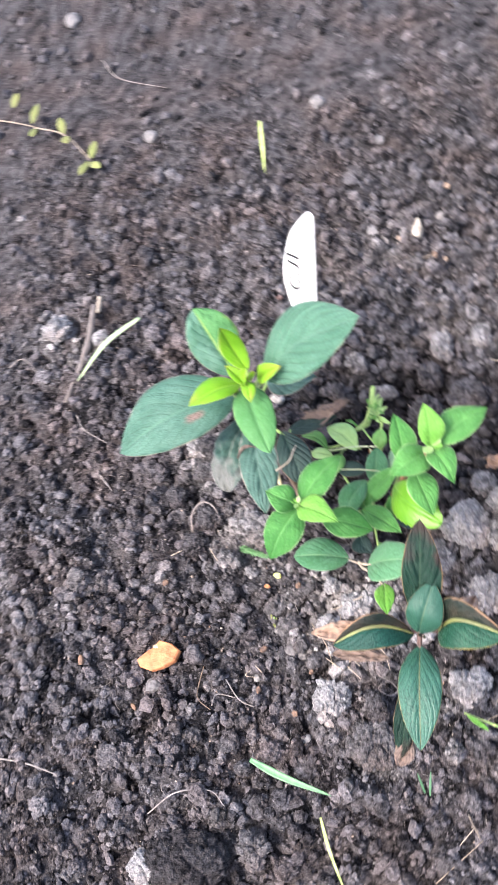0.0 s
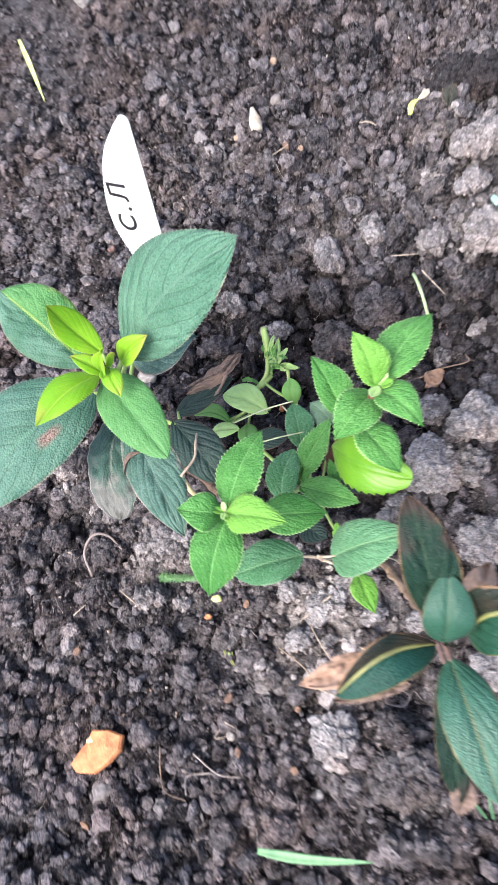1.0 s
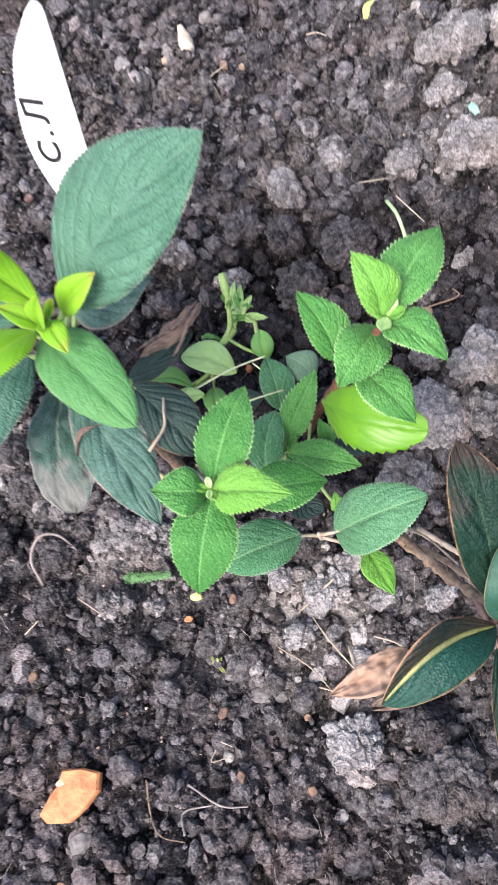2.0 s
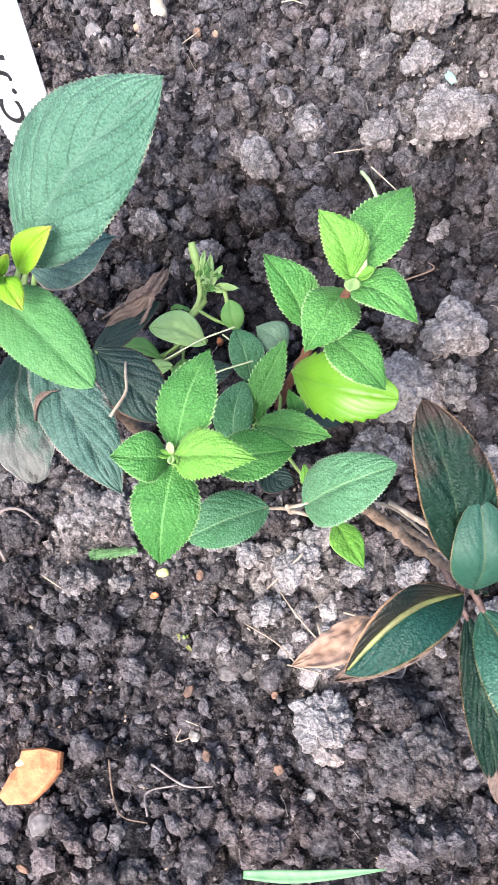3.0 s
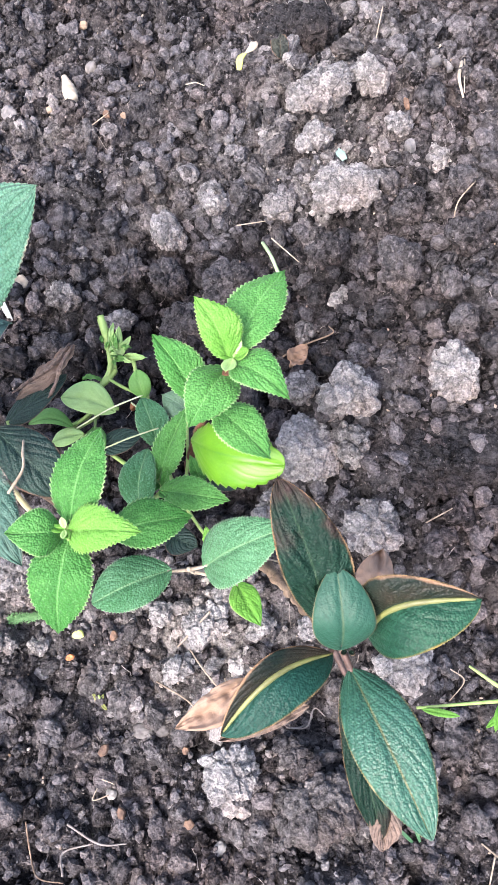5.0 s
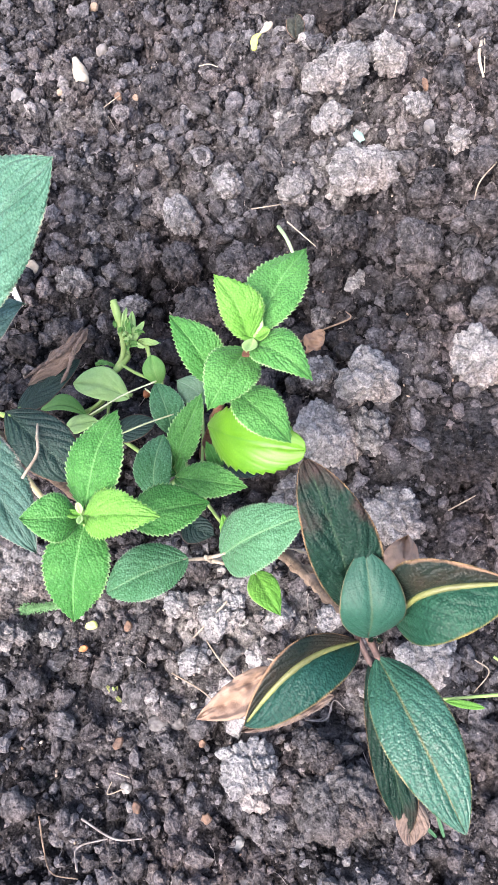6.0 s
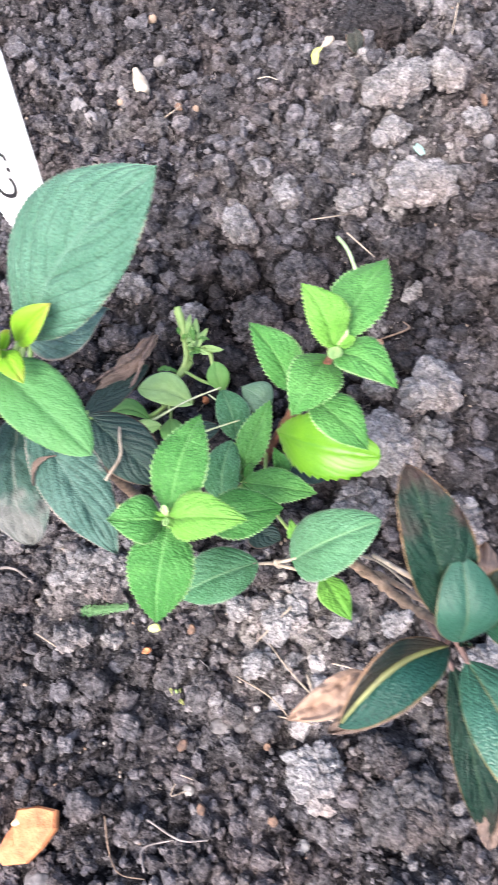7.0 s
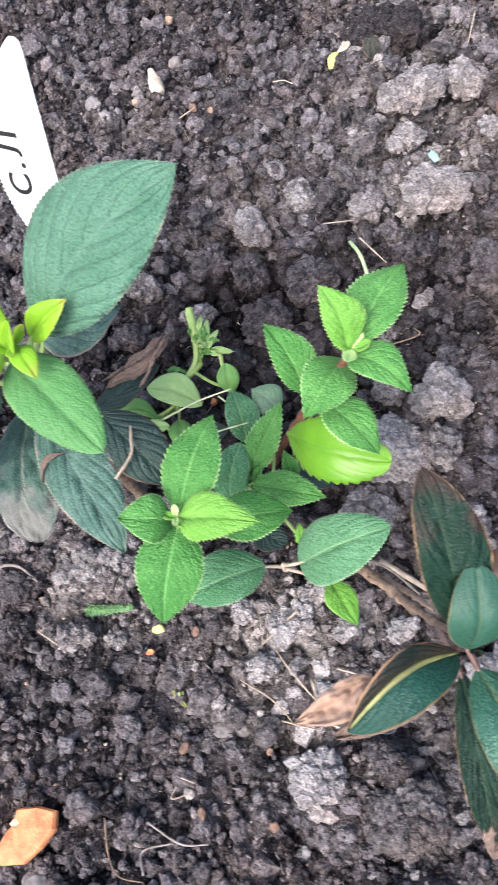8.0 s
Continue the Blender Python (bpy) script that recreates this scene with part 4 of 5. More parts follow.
LEAF_WORDS = {"blue": "large blue-green leaf", "worn": "large blue-green leaf with a brown scar", "mottled": "green leaf mottled with yellow", "lime": "young lime-green leaf", "dry": "dried tan leaf", "curl": "curled dried brown leaf", "grey": "faded grey-green leaf", "dark": "dark old leaf", "matt": "matt sea-green young leaf", "faded": "old dark leaf with a dried grey tip",
              "sea": "dark sea-green leaf with rusty edge", "teal_l": "folded dark teal leaf, half dried", "teal_r": "folded dark teal leaf, half dried", "dusk": "dark leaf with reddish blotches", "lime2": "yellow-green leaf turned underside up", "dim": "withered dark leaf"}
grown = iter(range(999))


def grow(key, kind, base, tip, left, right, widest, roll, arch, fold_l, fold_r, teeth):
    """One leaf of a plant: base and tip (mm), half widths (mm), where it is widest, roll, arch (mm), fold of each half, teeth."""
    n = next(grown)
    root, origin, line, stem_mat = plants[key]
    small = math.dist(base, tip) < 16
    ribbed = {"lime": 0.10, "fresh": 0.10, "bright": 0.06, "fresh2": 0.06, "pale": 0.1, "weed": 0.1, "lime2": 0.05, "blue": 0.42, "worn": 0.42, "mottled": 0.4, "grey": 0.5, "deep": 0.14, "sea": 0.22}.get(kind, 0.25)
    crumple = min(1.0, math.dist(base, tip) / 28) * {"dry": 0.0036, "curl": 0.0034, "dim": 0.0030, "grey": 0.0010, "faded": 0.0040, "pale": 0.0008, "dusk": 0.0016, "mottled": 0.0012, "bright": 0.0006, "fresh2": 0.0008}.get(kind, 0.0)
    blunt = {"faded": 0.55, "dusk": 0.8, "sea": 0.95, "matt": 0.8, "teal_l": 0.85, "teal_r": 0.85, "mottled": 0.85, "deep": 0.82, "bright": 1.22, "fresh2": 1.25, "fresh": 0.82, "worn": 0.9, "dark": 0.85, "lime2": 0.7}.get(kind, 0.0)
    bite = {"bright": 1.5, "fresh2": 1.8, "lime2": 1.3, "lime": 1.1, "fresh": 0.7, "blue": 0.55, "worn": 0.5, "mottled": 0.45, "grey": 0.5, "deep": 1.1}.get(kind, 0.3)
    teeth = round(teeth * {"bright": 1.25, "fresh2": 1.25, "lime": 1.3, "fresh": 1.2, "deep": 1.3, "lime2": 0.65}.get(kind, 1.0))
    leaf = part("leaf", leaf_mesh("leaf", base, tip, left, right, widest, roll, arch, fold_l, fold_r, teeth, n, origin, max(52 if small else 90, 4 * teeth), 5 if small else 8,
                                  ribbed, crumple, blunt, bite), LEAF[kind], root, LEAF_WORDS.get(kind, ""))
    b = np.array(base) / 1000
    to_tip = (np.array(tip) / 1000 - b)
    to_tip /= np.linalg.norm(to_tip)
    gaps = [np.linalg.norm(p - b - np.array((0, 0, -0.004))) for p in line]
    node = line[int(np.argmin(gaps))]
    if 0.0012 < np.linalg.norm(node - b) < (0.014 if kind in ("dry", "curl") else 0.06):
        thick = 0.0006 if small or key == "E" else 0.0009
        part("petiole", tube_mesh("petiole", [node - origin, (node + b) / 2 - origin + np.array((0, 0, -0.0006)), b + to_tip * 0.0015 - origin], (thick * 1.1, thick, thick * 0.8), 7, 5, 0, n),
             stem_mat if key == "E" else (STEM_DARK if key == "D" else STEM_GREEN if kind not in ("dry", "dim", "curl") else STEM_RED), root)
    if kind in ("teal_l", "teal_r") and max(fold_l, fold_r) > 40:
        t = np.array(tip) / 1000
        axis = t - b
        flat = np.cross(axis, (0, 0, 1.0))
        up = np.cross(flat, axis)
        up /= np.linalg.norm(up)
        lean = flat / np.linalg.norm(flat) * (0.003 if fold_r > fold_l else -0.003)
        ridge = [b + axis * u + lean * math.sin(math.pi * u) + up * (arch / 1000 * (math.sin(math.pi * u) - 0.12 * u) - 0.0001) - origin for u in (0, 0.2, 0.4, 0.6, 0.8, 0.97)]
        part("midrib", tube_mesh("midrib", ridge, (0.0004, 0.0007, 0.0008, 0.0007, 0.0003), 8, 5, 0, n), MIDRIB, leaf, "broad yellow midrib")


grow("A", "blue", (-67.8, 218.1, 92.0), (-17.1, 219.7, 127.0), 20.7, 13.7, 0.49, -15, 6, 8, 8, 46)
grow("A", "lime", (-69.3, 213.3, 98.0), (-55.4, 211.4, 110.0), 4.6, 4.6, 0.48, -24, 2, 22, 22, 16)
grow("A", "lime", (-73.6, 218.5, 98.0), (-80.0, 228.1, 122.0), 5.8, 5.8, 0.48, 3, -3, 20, 20, 24)
grow("A", "lime", (-77.1, 213.1, 97.0), (-99.1, 199.3, 107.0), 7.0, 7.0, 0.48, 0, 4, 15, 15, 22)
grow("A", "fresh", (-75.8, 210.5, 96.0), (-63.5, 175.0, 98.0), 9.3, 9.0, 0.44, 3, 4, 10, 10, 30)
grow("A", "lime", (-72.3, 210.0, 103.0), (-70.1, 197.6, 106.0), 3.3, 3.3, 0.48, 9, 3, 5, 5, 12)
grow("A", "lime", (-73.9, 209.1, 103.0), (-68.9, 208.7, 117.0), 3.7, 3.7, 0.48, -33, 1, 30, 30, 8)
grow("A", "lime", (-73.3, 208.7, 103.0), (-80.3, 214.4, 112.0), 3.2, 3.2, 0.48, 0, 1, 25, 25, 14)
grow("A", "mottled", (-83.4, 223.6, 88.0), (-101.0, 255.5, 104.0), 11.5, 13.6, 0.52, 6, 4, 8, 8, 46)
grow("A", "worn", (-84.9, 214.7, 86.0), (-141.4, 189.3, 88.0), 13.5, 22.0, 0.45, 12, 6, 8, 8, 46)
grow("A", "grey", (-79.5, 207.1, 72.0), (-74.0, 159.5, 66.0), 10.8, 8.7, 0.52, 0, 4, 8, 8, 46)
grow("A", "faded", (-84.3, 212.2, 66.0), (-99.5, 179.0, 52.0), 9.4, 11.4, 0.52, 0, 5, 6, 6, 46)
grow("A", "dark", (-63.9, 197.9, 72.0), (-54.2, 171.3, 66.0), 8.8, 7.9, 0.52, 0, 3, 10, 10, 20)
grow("A", "grey", (-69.5, 224.7, 80.0), (-44.2, 220.3, 82.0), 6.5, 12.3, 0.42, 6, 3, 5, 5, 46)
grow("B", "bright", (-55.1, 160.5, 74.0), (-35.3, 180.7, 76.0), 7.4, 9.1, 0.41, 6, 5, 10, 10, 17)
grow("B", "bright", (-57.0, 158.7, 74.0), (-69.0, 163.2, 83.0), 7.0, 6.3, 0.52, 6, 4, 12, 12, 15)
grow("B", "fresh2", (-55.6, 158.0, 76.0), (-37.1, 145.9, 82.0), 6.9, 6.3, 0.36, -3, 4, 12, 12, 17)
grow("B", "bright", (-56.8, 157.7, 73.0), (-72.4, 137.4, 65.0), 9.8, 9.1, 0.40, 3, 5, 10, 10, 18)
grow("B", "bright", (-50.7, 160.8, 50.0), (-26.6, 154.1, 45.0), 7.5, 8.1, 0.45, 0, 4, 8, 8, 16)
grow("E", "deep", (-41.7, 146.2, 30.0), (-67.8, 147.6, 36.0), 7.5, 9.2, 0.50, 6, 4, 8, 8, 22)
grow("E", "deep", (-31.5, 141.1, 33.0), (-4.2, 135.5, 52.0), 9.3, 10.7, 0.40, 3, 5, 8, 8, 28)
grow("E", "fresh2", (-25.6, 133.3, 26.0), (-24.6, 116.5, 31.0), 4.5, 5.3, 0.49, 6, 2, 12, 12, 0)
grow("F", "bright", (-33.7, 176.5, 24.0), (-12.8, 191.4, 34.0), 5.3, 5.8, 0.49, -3, 3, 12, 12, 15)
grow("F", "bright", (-34.0, 173.0, 26.0), (-14.8, 156.3, 32.0), 6.2, 5.6, 0.52, -9, 3, 14, 14, 15)
grow("F", "deep", (-43.0, 171.4, 24.0), (-30.6, 186.8, 30.0), 8.0, 5.1, 0.45, -3, 3, 12, 12, 13)
grow("F", "deep", (-28.7, 190.2, 16.0), (-25.5, 207.4, 22.0), 4.5, 7.4, 0.48, 0, 3, 10, 10, 12)
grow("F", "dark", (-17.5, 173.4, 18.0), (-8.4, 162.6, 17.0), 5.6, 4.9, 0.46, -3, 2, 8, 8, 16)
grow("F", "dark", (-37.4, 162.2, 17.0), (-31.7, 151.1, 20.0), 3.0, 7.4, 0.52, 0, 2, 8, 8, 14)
grow("F", "frost", (-13.3, 196.9, 13.0), (-18.6, 206.9, 19.0), 5.7, 6.6, 0.46, -6, 3, 6, 6, 10)
grow("F", "fresh2", (-27.7, 148.9, 19.0), (-26.0, 154.3, 26.0), 2.1, 2.4, 0.52, 0, 2, 8, 8, 4)
grow("F", "bright", (-20.8, 170.1, 20.0), (-19.5, 177.8, 29.0), 2.1, 3.6, 0.48, 3, 2, 10, 10, 10)
grow("C", "bright", (6.8, 178.3, 80.0), (31.4, 194.0, 80.0), 8.7, 7.4, 0.46, 0, 4, 8, 8, 18)
grow("C", "fresh2", (4.4, 177.2, 81.0), (4.4, 192.6, 93.0), 3.4, 8.3, 0.46, 3, 4, 14, 14, 16)
grow("C", "bright", (4.9, 176.3, 80.0), (13.3, 158.2, 83.0), 7.4, 4.5, 0.36, 0, 4, 12, 12, 16)
grow("C", "bright", (-8.6, 178.9, 62.0), (-10.5, 199.3, 73.0), 4.1, 8.5, 0.42, 3, 4, 14, 14, 15)
grow("C", "bright", (4.2, 179.3, 72.0), (-14.0, 166.7, 78.0), 7.8, 7.4, 0.44, 9, 4, 10, 10, 15)
grow("C", "bright", (-4.7, 176.5, 60.0), (2.1, 153.8, 59.0), 7.0, 6.7, 0.52, 3, 4, 10, 10, 16)
grow("C", "lime2", (-16.6, 179.6, 36.0), (4.5, 152.0, 52.0), 9.6, 9.7, 0.56, -28, 8, 12, 6, 18)
grow("G", "pale", (-36.6, 212.4, 12.0), (-51.5, 226.1, 17.0), 3.9, 8.5, 0.52, 3, 3, 8, 8, 0)
grow("G", "weed", (-53.0, 215.4, 12.0), (-66.3, 222.9, 17.0), 0.6, 5.6, 0.49, 3, 5, 12, 12, 0)
grow("G", "weed", (-46.4, 212.9, 10.0), (-48.4, 200.7, 14.0), 3.8, 4.8, 0.52, 9, 2, 8, 8, 0)
grow("G", "pale", (-63.0, 216.0, 9.0), (-50.5, 210.5, 14.0), 3.2, 4.2, 0.5, 6, 2, 8, 8, 0)
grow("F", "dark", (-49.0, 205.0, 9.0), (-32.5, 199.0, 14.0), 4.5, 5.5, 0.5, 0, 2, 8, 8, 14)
grow("G", "weed", (-25.0, 211.4, 12.0), (-22.5, 220.9, 17.0), 4.3, 4.0, 0.51, 0, 2, 8, 8, 0)
grow("D", "dusk", (-6.4, 102.2, 80.0), (-0.8, 132.2, 112.0), 5.6, 10.7, 0.52, 6, 6, 12, 12, 55)
grow("D", "matt", (-6.6, 96.0, 84.0), (1.4, 111.0, 100.0), 6.6, 8.0, 0.5, -6, 6, 6, 6, 55)
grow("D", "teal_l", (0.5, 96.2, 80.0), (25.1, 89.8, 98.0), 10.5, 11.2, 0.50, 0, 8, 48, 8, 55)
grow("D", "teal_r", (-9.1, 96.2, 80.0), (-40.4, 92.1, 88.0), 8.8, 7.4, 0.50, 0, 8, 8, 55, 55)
grow("D", "sea", (-7.0, 91.7, 80.0), (-9.4, 52.2, 88.0), 8.8, 8.0, 0.46, 0, 6, 8, 8, 55)
grow("D", "dusk", (-8.5, 92.0, 62.0), (-21.2, 51.9, 52.0), 6.2, 4.9, 0.52, -6, 5, 8, 8, 55)
grow("D", "dry", (-29.6, 100.4, 78.0), (-51.0, 98.8, 80.0), 6.3, 2.8, 0.42, -3, 4, 15, 25, 5)
grow("D", "dry", (8.0, 101.4, 55.0), (16.9, 115.5, 58.0), 7.5, 3.2, 0.52, -3, 3, 10, 20, 0)
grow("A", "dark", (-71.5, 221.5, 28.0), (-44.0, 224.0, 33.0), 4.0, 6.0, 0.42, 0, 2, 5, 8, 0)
grow("A", "curl", (-64.0, 226.0, 31.0), (-36.5, 229.5, 39.0), 4.6, 5.2, 0.55, 0, 3, -40, -20, 0)
grow("D", "curl", (-15.5, 62.0, 53.0), (-22.0, 49.5, 50.0), 4.6, 4.0, 0.5, 10, 2, 10, 20, 0)
grow("D", "curl", (-20.0, 88.5, 72.0), (-44.0, 92.0, 70.0), 2.5, 4.5, 0.5, 0, 2, 10, 15, 0)

ROLLS = [[(-63.5, 228.0, 33.0), (-54.0, 227.0, 36.5), (-46.5, 226.0, 39.5), (-37.0, 230.0, 40.5)], [(-53.0, 219.5, 33.0), (-48.5, 221.0, 36.0), (-43.0, 225.0, 39.0), (-36.5, 229.0, 40.0)]]


def bud(key, centre, size, turns, material):
    """A closed growing tip: small scales set round it."""
    root, origin, _, _ = plants[key]
    for k, turn in enumerate(turns):
        a = radians(turn)
        c = np.array(centre)
        tip = c + np.array((math.cos(a) * size, math.sin(a) * size, size * 0.7))
        part("bud", leaf_mesh("bud", tuple(c), tuple(tip), size * 0.42, size * 0.42, 0.5, 0, -size * 0.1, 28, 28, 0, 900 + k, origin, 16, 4), LEAF[material], root)


bud("B", (-56, 158.5, 77), 2.7, (70, 250), "pale")
bud("B", (-56, 158.5, 76.5), 3.4, (275, 150), "fresh2")
bud("C", (6, 176.5, 82), 5.4, (45, 225), "pale")
bud("C", (6, 176.5, 82), 4.6, (340, 130), "fresh2")
bud("A", (-72.5, 210, 104), 5.0, (20, 140, 260), "lime")
bud("D", (-5.5, 95.0, 82), 1.6, (60, 180, 300), "dusk")
bud("F", (-33, 174, 25), 5.0, (30, 150, 270), "bright")

root, origin, line, _ = plants["A"]
for k, pts in enumerate(ROLLS):  # the dried leaf by the weed, its edges rolled in
    part("rolled_edge", tube_mesh("rolled_edge", [np.array(p) / 1000 - origin for p in pts], (0.0002, 0.0007, 0.0005, 0.0008, 0.0006, 0.0002), 9, 8, 0.5, 70 + k), ROLL_BROWN, root, "brown rolled edge of a dried leaf")
root, origin, line, _ = plants["D"]
for k, (pts, radii) in enumerate([([(-22, 150, 6), (-16, 134, 20), (-9, 121, 37), (-5, 110, 48)], (0.0006, 0.0011, 0.0009, 0.0005)), ([(-16, 140, 12), (-8, 130, 22), (-5, 116, 40)], (0.00025, 0.0004, 0.00025)),
                                  ([(-15, 128, 30), (-12, 121, 41), (-11, 113, 50)], (0.0007, 0.0013, 0.0006))]):
    part("sheath", tube_mesh("sheath", [np.array(p) / 1000 - origin for p in pts], radii, 7, 7, 0.9, 60 + k), STRAW if k == 1 else STEM_BROWN, root, "dry papery strand of the stem")

# a pale withered stalk and a stouter yellowish one hanging from the first shrub
root, origin, line, _ = plants["A"]
STALKS = [([(-57, 190.5, 72.5), (-58.5, 186, 74), (-60.5, 181, 74.5), (-67, 177, 74)], (0.0003, 0.0004, 0.0004, 0.00045), STRAW, "thin pale withered stalk"),
          ([(-79, 204, 52), (-76.5, 198.5, 45), (-75.5, 193, 37), (-75, 187, 29), (-73, 184, 22)], (0.0007, 0.0010, 0.0011, 0.0010, 0.0006), STALK_TAN, "stout yellowish withered stalk")]
for k, (pts, radii, material, words) in enumerate(STALKS):
    part("stalk", tube_mesh("stalk", [np.array(p) / 1000 - origin for p in pts], radii, 8, 7, 0.15, 30 + k), material, root, words)
part("scar", leaf_mesh("scar", (-85.8, 185.8, 74.3), (-76.3, 190.2, 75.6), 1.3, 0.9, 0.6, 20, 0.8, 50, 30, 0, 611, origin, 24, 4, 0.1, 0.0008), LEAF["curl"], root, "curled brown scar of the old leaf")

# the weed's runners and small leaves
root, origin, _, _ = plants["G"]
RUNNERS = [([(-25, 247.5, 18), (-26.5, 241, 16), (-28.5, 236, 13)], (0.0012, 0.0015, 0.0012), 0), ([(-28.5, 236, 13), (-29, 233, 10), (-30, 230, 8)], (0.0009, 0.0007, 0.0007), 0),
           ([(-30, 230, 8), (-35, 227, 9), (-40, 226, 9)], (0.0012, 0.0011, 0.0009), 0), ([(-23, 231, 12), (-22.5, 227, 12), (-24, 222, 11)], (0.0009, 0.0008, 0.0006), 0),
           ([(-24, 222, 11), (-23, 216, 9), (-26, 211, 6)], (0.0006, 0.0006, 0.0006), 0)]
RUNNERS += [([(-56, 216, 9), (-51, 214, 13), (-38, 212.5, 17), (-25, 211, 17)], (0.0003, 0.0003, 0.0003, 0.00025), 1),
            ([(-45, 199, 19), (-35, 196.5, 22), (-25, 195, 21)], (0.0003, 0.0003, 0.00025), 1), ([(-53, 217, 9), (-45, 217, 13), (-39, 219, 12)], (0.0006, 0.0005, 0.0005), 0),
            ([(-54, 217, 8), (-51, 210, 10), (-50, 204, 8)], (0.0007, 0.0007, 0.0006), 0), ([(-30, 212, 14), (-28, 206, 16), (-27, 201, 15)], (0.0003, 0.0003, 0.0002), 1)]
RUNNERS += [([(-47, 212, 9), (-48, 207, 9), (-49, 203, 7)], (0.0006, 0.0005, 0.0005), 0), ([(-36, 217, 4), (-41, 220, 7), (-47, 219, 9)], (0.0008, 0.0007, 0.0006), 0)]
for k, (pts, radii, pale) in enumerate(RUNNERS):
    part("runner", tube_mesh("runner", [np.array(p) / 1000 - origin for p in pts], radii, 7, 7, 0.2, 40 + k), WEED_PALE if pale else STEM_GREEN, root)
TUFT = [((-29, 231, 10), (-21, 240, 17), 3.2, "pale"), ((-27, 232, 11), (-23.5, 238, 18), 2.4, "weed"), ((-28, 231, 11), (-19, 236, 14), 2.2, "pale"), ((-24, 231, 12), (-17.5, 225.5, 13), 2.3, "pale"),
        ((-26, 234, 13), (-25, 243, 16), 1.4, "weed"), ((-29, 233, 10), (-24, 229, 13), 2.0, "weed"), ((-36, 228, 9), (-42, 232, 11), 2.2, "weed"), ((-37, 226, 9), (-44, 228, 9), 1.8, "pale"),
        ((-27, 236, 15), (-22, 243, 17), 1.6, "pale"), ((-25, 230, 12), (-23, 226, 15), 1.5, "pale")]
for k, (a, b, wide, kind) in enumerate(TUFT):
    part("leaf", leaf_mesh("leaf", a, b, wide * 0.75, wide * 0.6, 0.5, (k * 47) % 70 - 35, 1.2, 18, 12, 0, 950 + k, origin, 24, 4, 0.1, 0.0012), LEAF[kind], root)
for k in range(14):  # the shrivelled little leaves at its crown
    a = np.array((-26 + 3.5 * math.sin(k * 2.1), 234.5 + 3.5 * math.cos(k * 1.7), 13 + 0.25 * k))
    b = a + np.array((2.6 * math.cos(k * 2.4), 2.6 * math.sin(k * 2.4), 1.2))
    part("leaf", leaf_mesh("leaf", tuple(a), tuple(b), 0.9, 0.7, 0.5, k * 23 % 60 - 30, 0.5, 25, 20, 0, 970 + k, origin, 12, 3, 0.1, 0.0008), LEAF["weed" if k % 3 else "pale"], root)


# ---- the plant label ----
label_root = new("plant_label")
top, foot = np.array((-0.038, 0.289, 0.118)), np.array((-0.060, 0.279, 0.0))
down = foot - top
down /= np.linalg.norm(down)
wide = np.array((0.92, -0.39, 0.0))
wide -= down * wide.dot(down)
wide /= np.linalg.norm(wide)
front = np.cross(wide, -down)
label_root.location = foot
smooth_edge = spline([(-2.8, 0.8), (-6.4, 6.0), (-12.5, 18), (-17, 38), (-17.5, 56), (-13.5, 76), (-6.5, 92), (-2.5, 106), (-1, 124)], 20)
pinked = [(float(p[0]) + (0.3 if i % 2 else -0.3), float(p[1])) for i, p in enumerate(smooth_edge)]  # cut with pinking shears
outline = [(0.5, 3.4), (0.2, 1.5), (-0.6, 0.4), (-1.9, 0.1)] + pinked + [(0.6, 124), (0.6, 60)]
bm = bmesh.new()


def on_label(x, s, lift):
    return Vector(top + wide * (x + 1.5) / 1000 + down * s / 1000 + front * lift - foot)


rings = []
for lift in (0.0, 0.0007):
    rings.append([bm.verts.new(on_label(x, s, lift)) for x, s in outline])
bm.faces.new(rings[0][::-1])
bm.faces.new(rings[1])
for i in range(len(outline)):
    j = (i + 1) % len(outline)
    bm.faces.new((rings[0][i], rings[0][j], rings[1][j], rings[1][i]))
bmesh.ops.recalc_face_normals(bm, faces=bm.faces)
bmesh.ops.bevel(bm, geom=[e for e in bm.edges if len(e.link_faces) == 2 and e.calc_face_angle(0) > 1.2], offset=0.00008, segments=1, affect="EDGES")
bmesh.ops.triangulate(bm, faces=[f for f in bm.faces if len(f.verts) > 4])
part("tag", bm, PLASTIC, label_root)
tagged(label_root, "white plastic plant label with handwritten black letters", "plant label")

font = bpy.data.curves.new("writing", "FONT")
font.body, font.size, font.extrude, font.shear = "C.\u041b", 0.0125, 0.00004, 0.15
font.space_character, font.offset = 1.25, 0.00022
text_ob = new("writing", font)
bpy.context.view_layer.update()
letters = bpy.data.meshes.new_from_object(text_ob.evaluated_get(bpy.context.evaluated_depsgraph_get()))
bpy.data.objects.remove(text_ob)
for v in letters.vertices:
    x, y, z = v.co
    v.co = on_label(-8.4 - y * 1000 * 0.74, 59 - x * 1000 * 1.15, 0.00072 + z)
letters.materials.clear()
part("writing", letters, INK, label_root, "black handwritten letters")


# ---- loose litter on the soil ----
def lay(points, lift=0.0008):
    """Points in mm (x, y[, height]) laid on the ground, in metres."""
    out = []
    for p in points:
        x, y = p[0] / 1000, p[1] / 1000
        spot = max(float(ground_z(x + a, y + b)) for a in (-0.002, 0, 0.002) for b in (-0.002, 0, 0.002))
        out.append((x, y, spot + lift + 0.0012 + (p[2] / 1000 if len(p) > 2 else 0)))
    return out


def rod(name, points, radii, material, label, category, seed=0, knots=0.0, group=""):
    line = lay(points, max(radii) / 1000 * 0.7)
    ob = part(name, tube_mesh(name, line, [r / 1000 for r in radii], 7, 7, knots, seed), material)
    return tagged(ob, label, category, group)


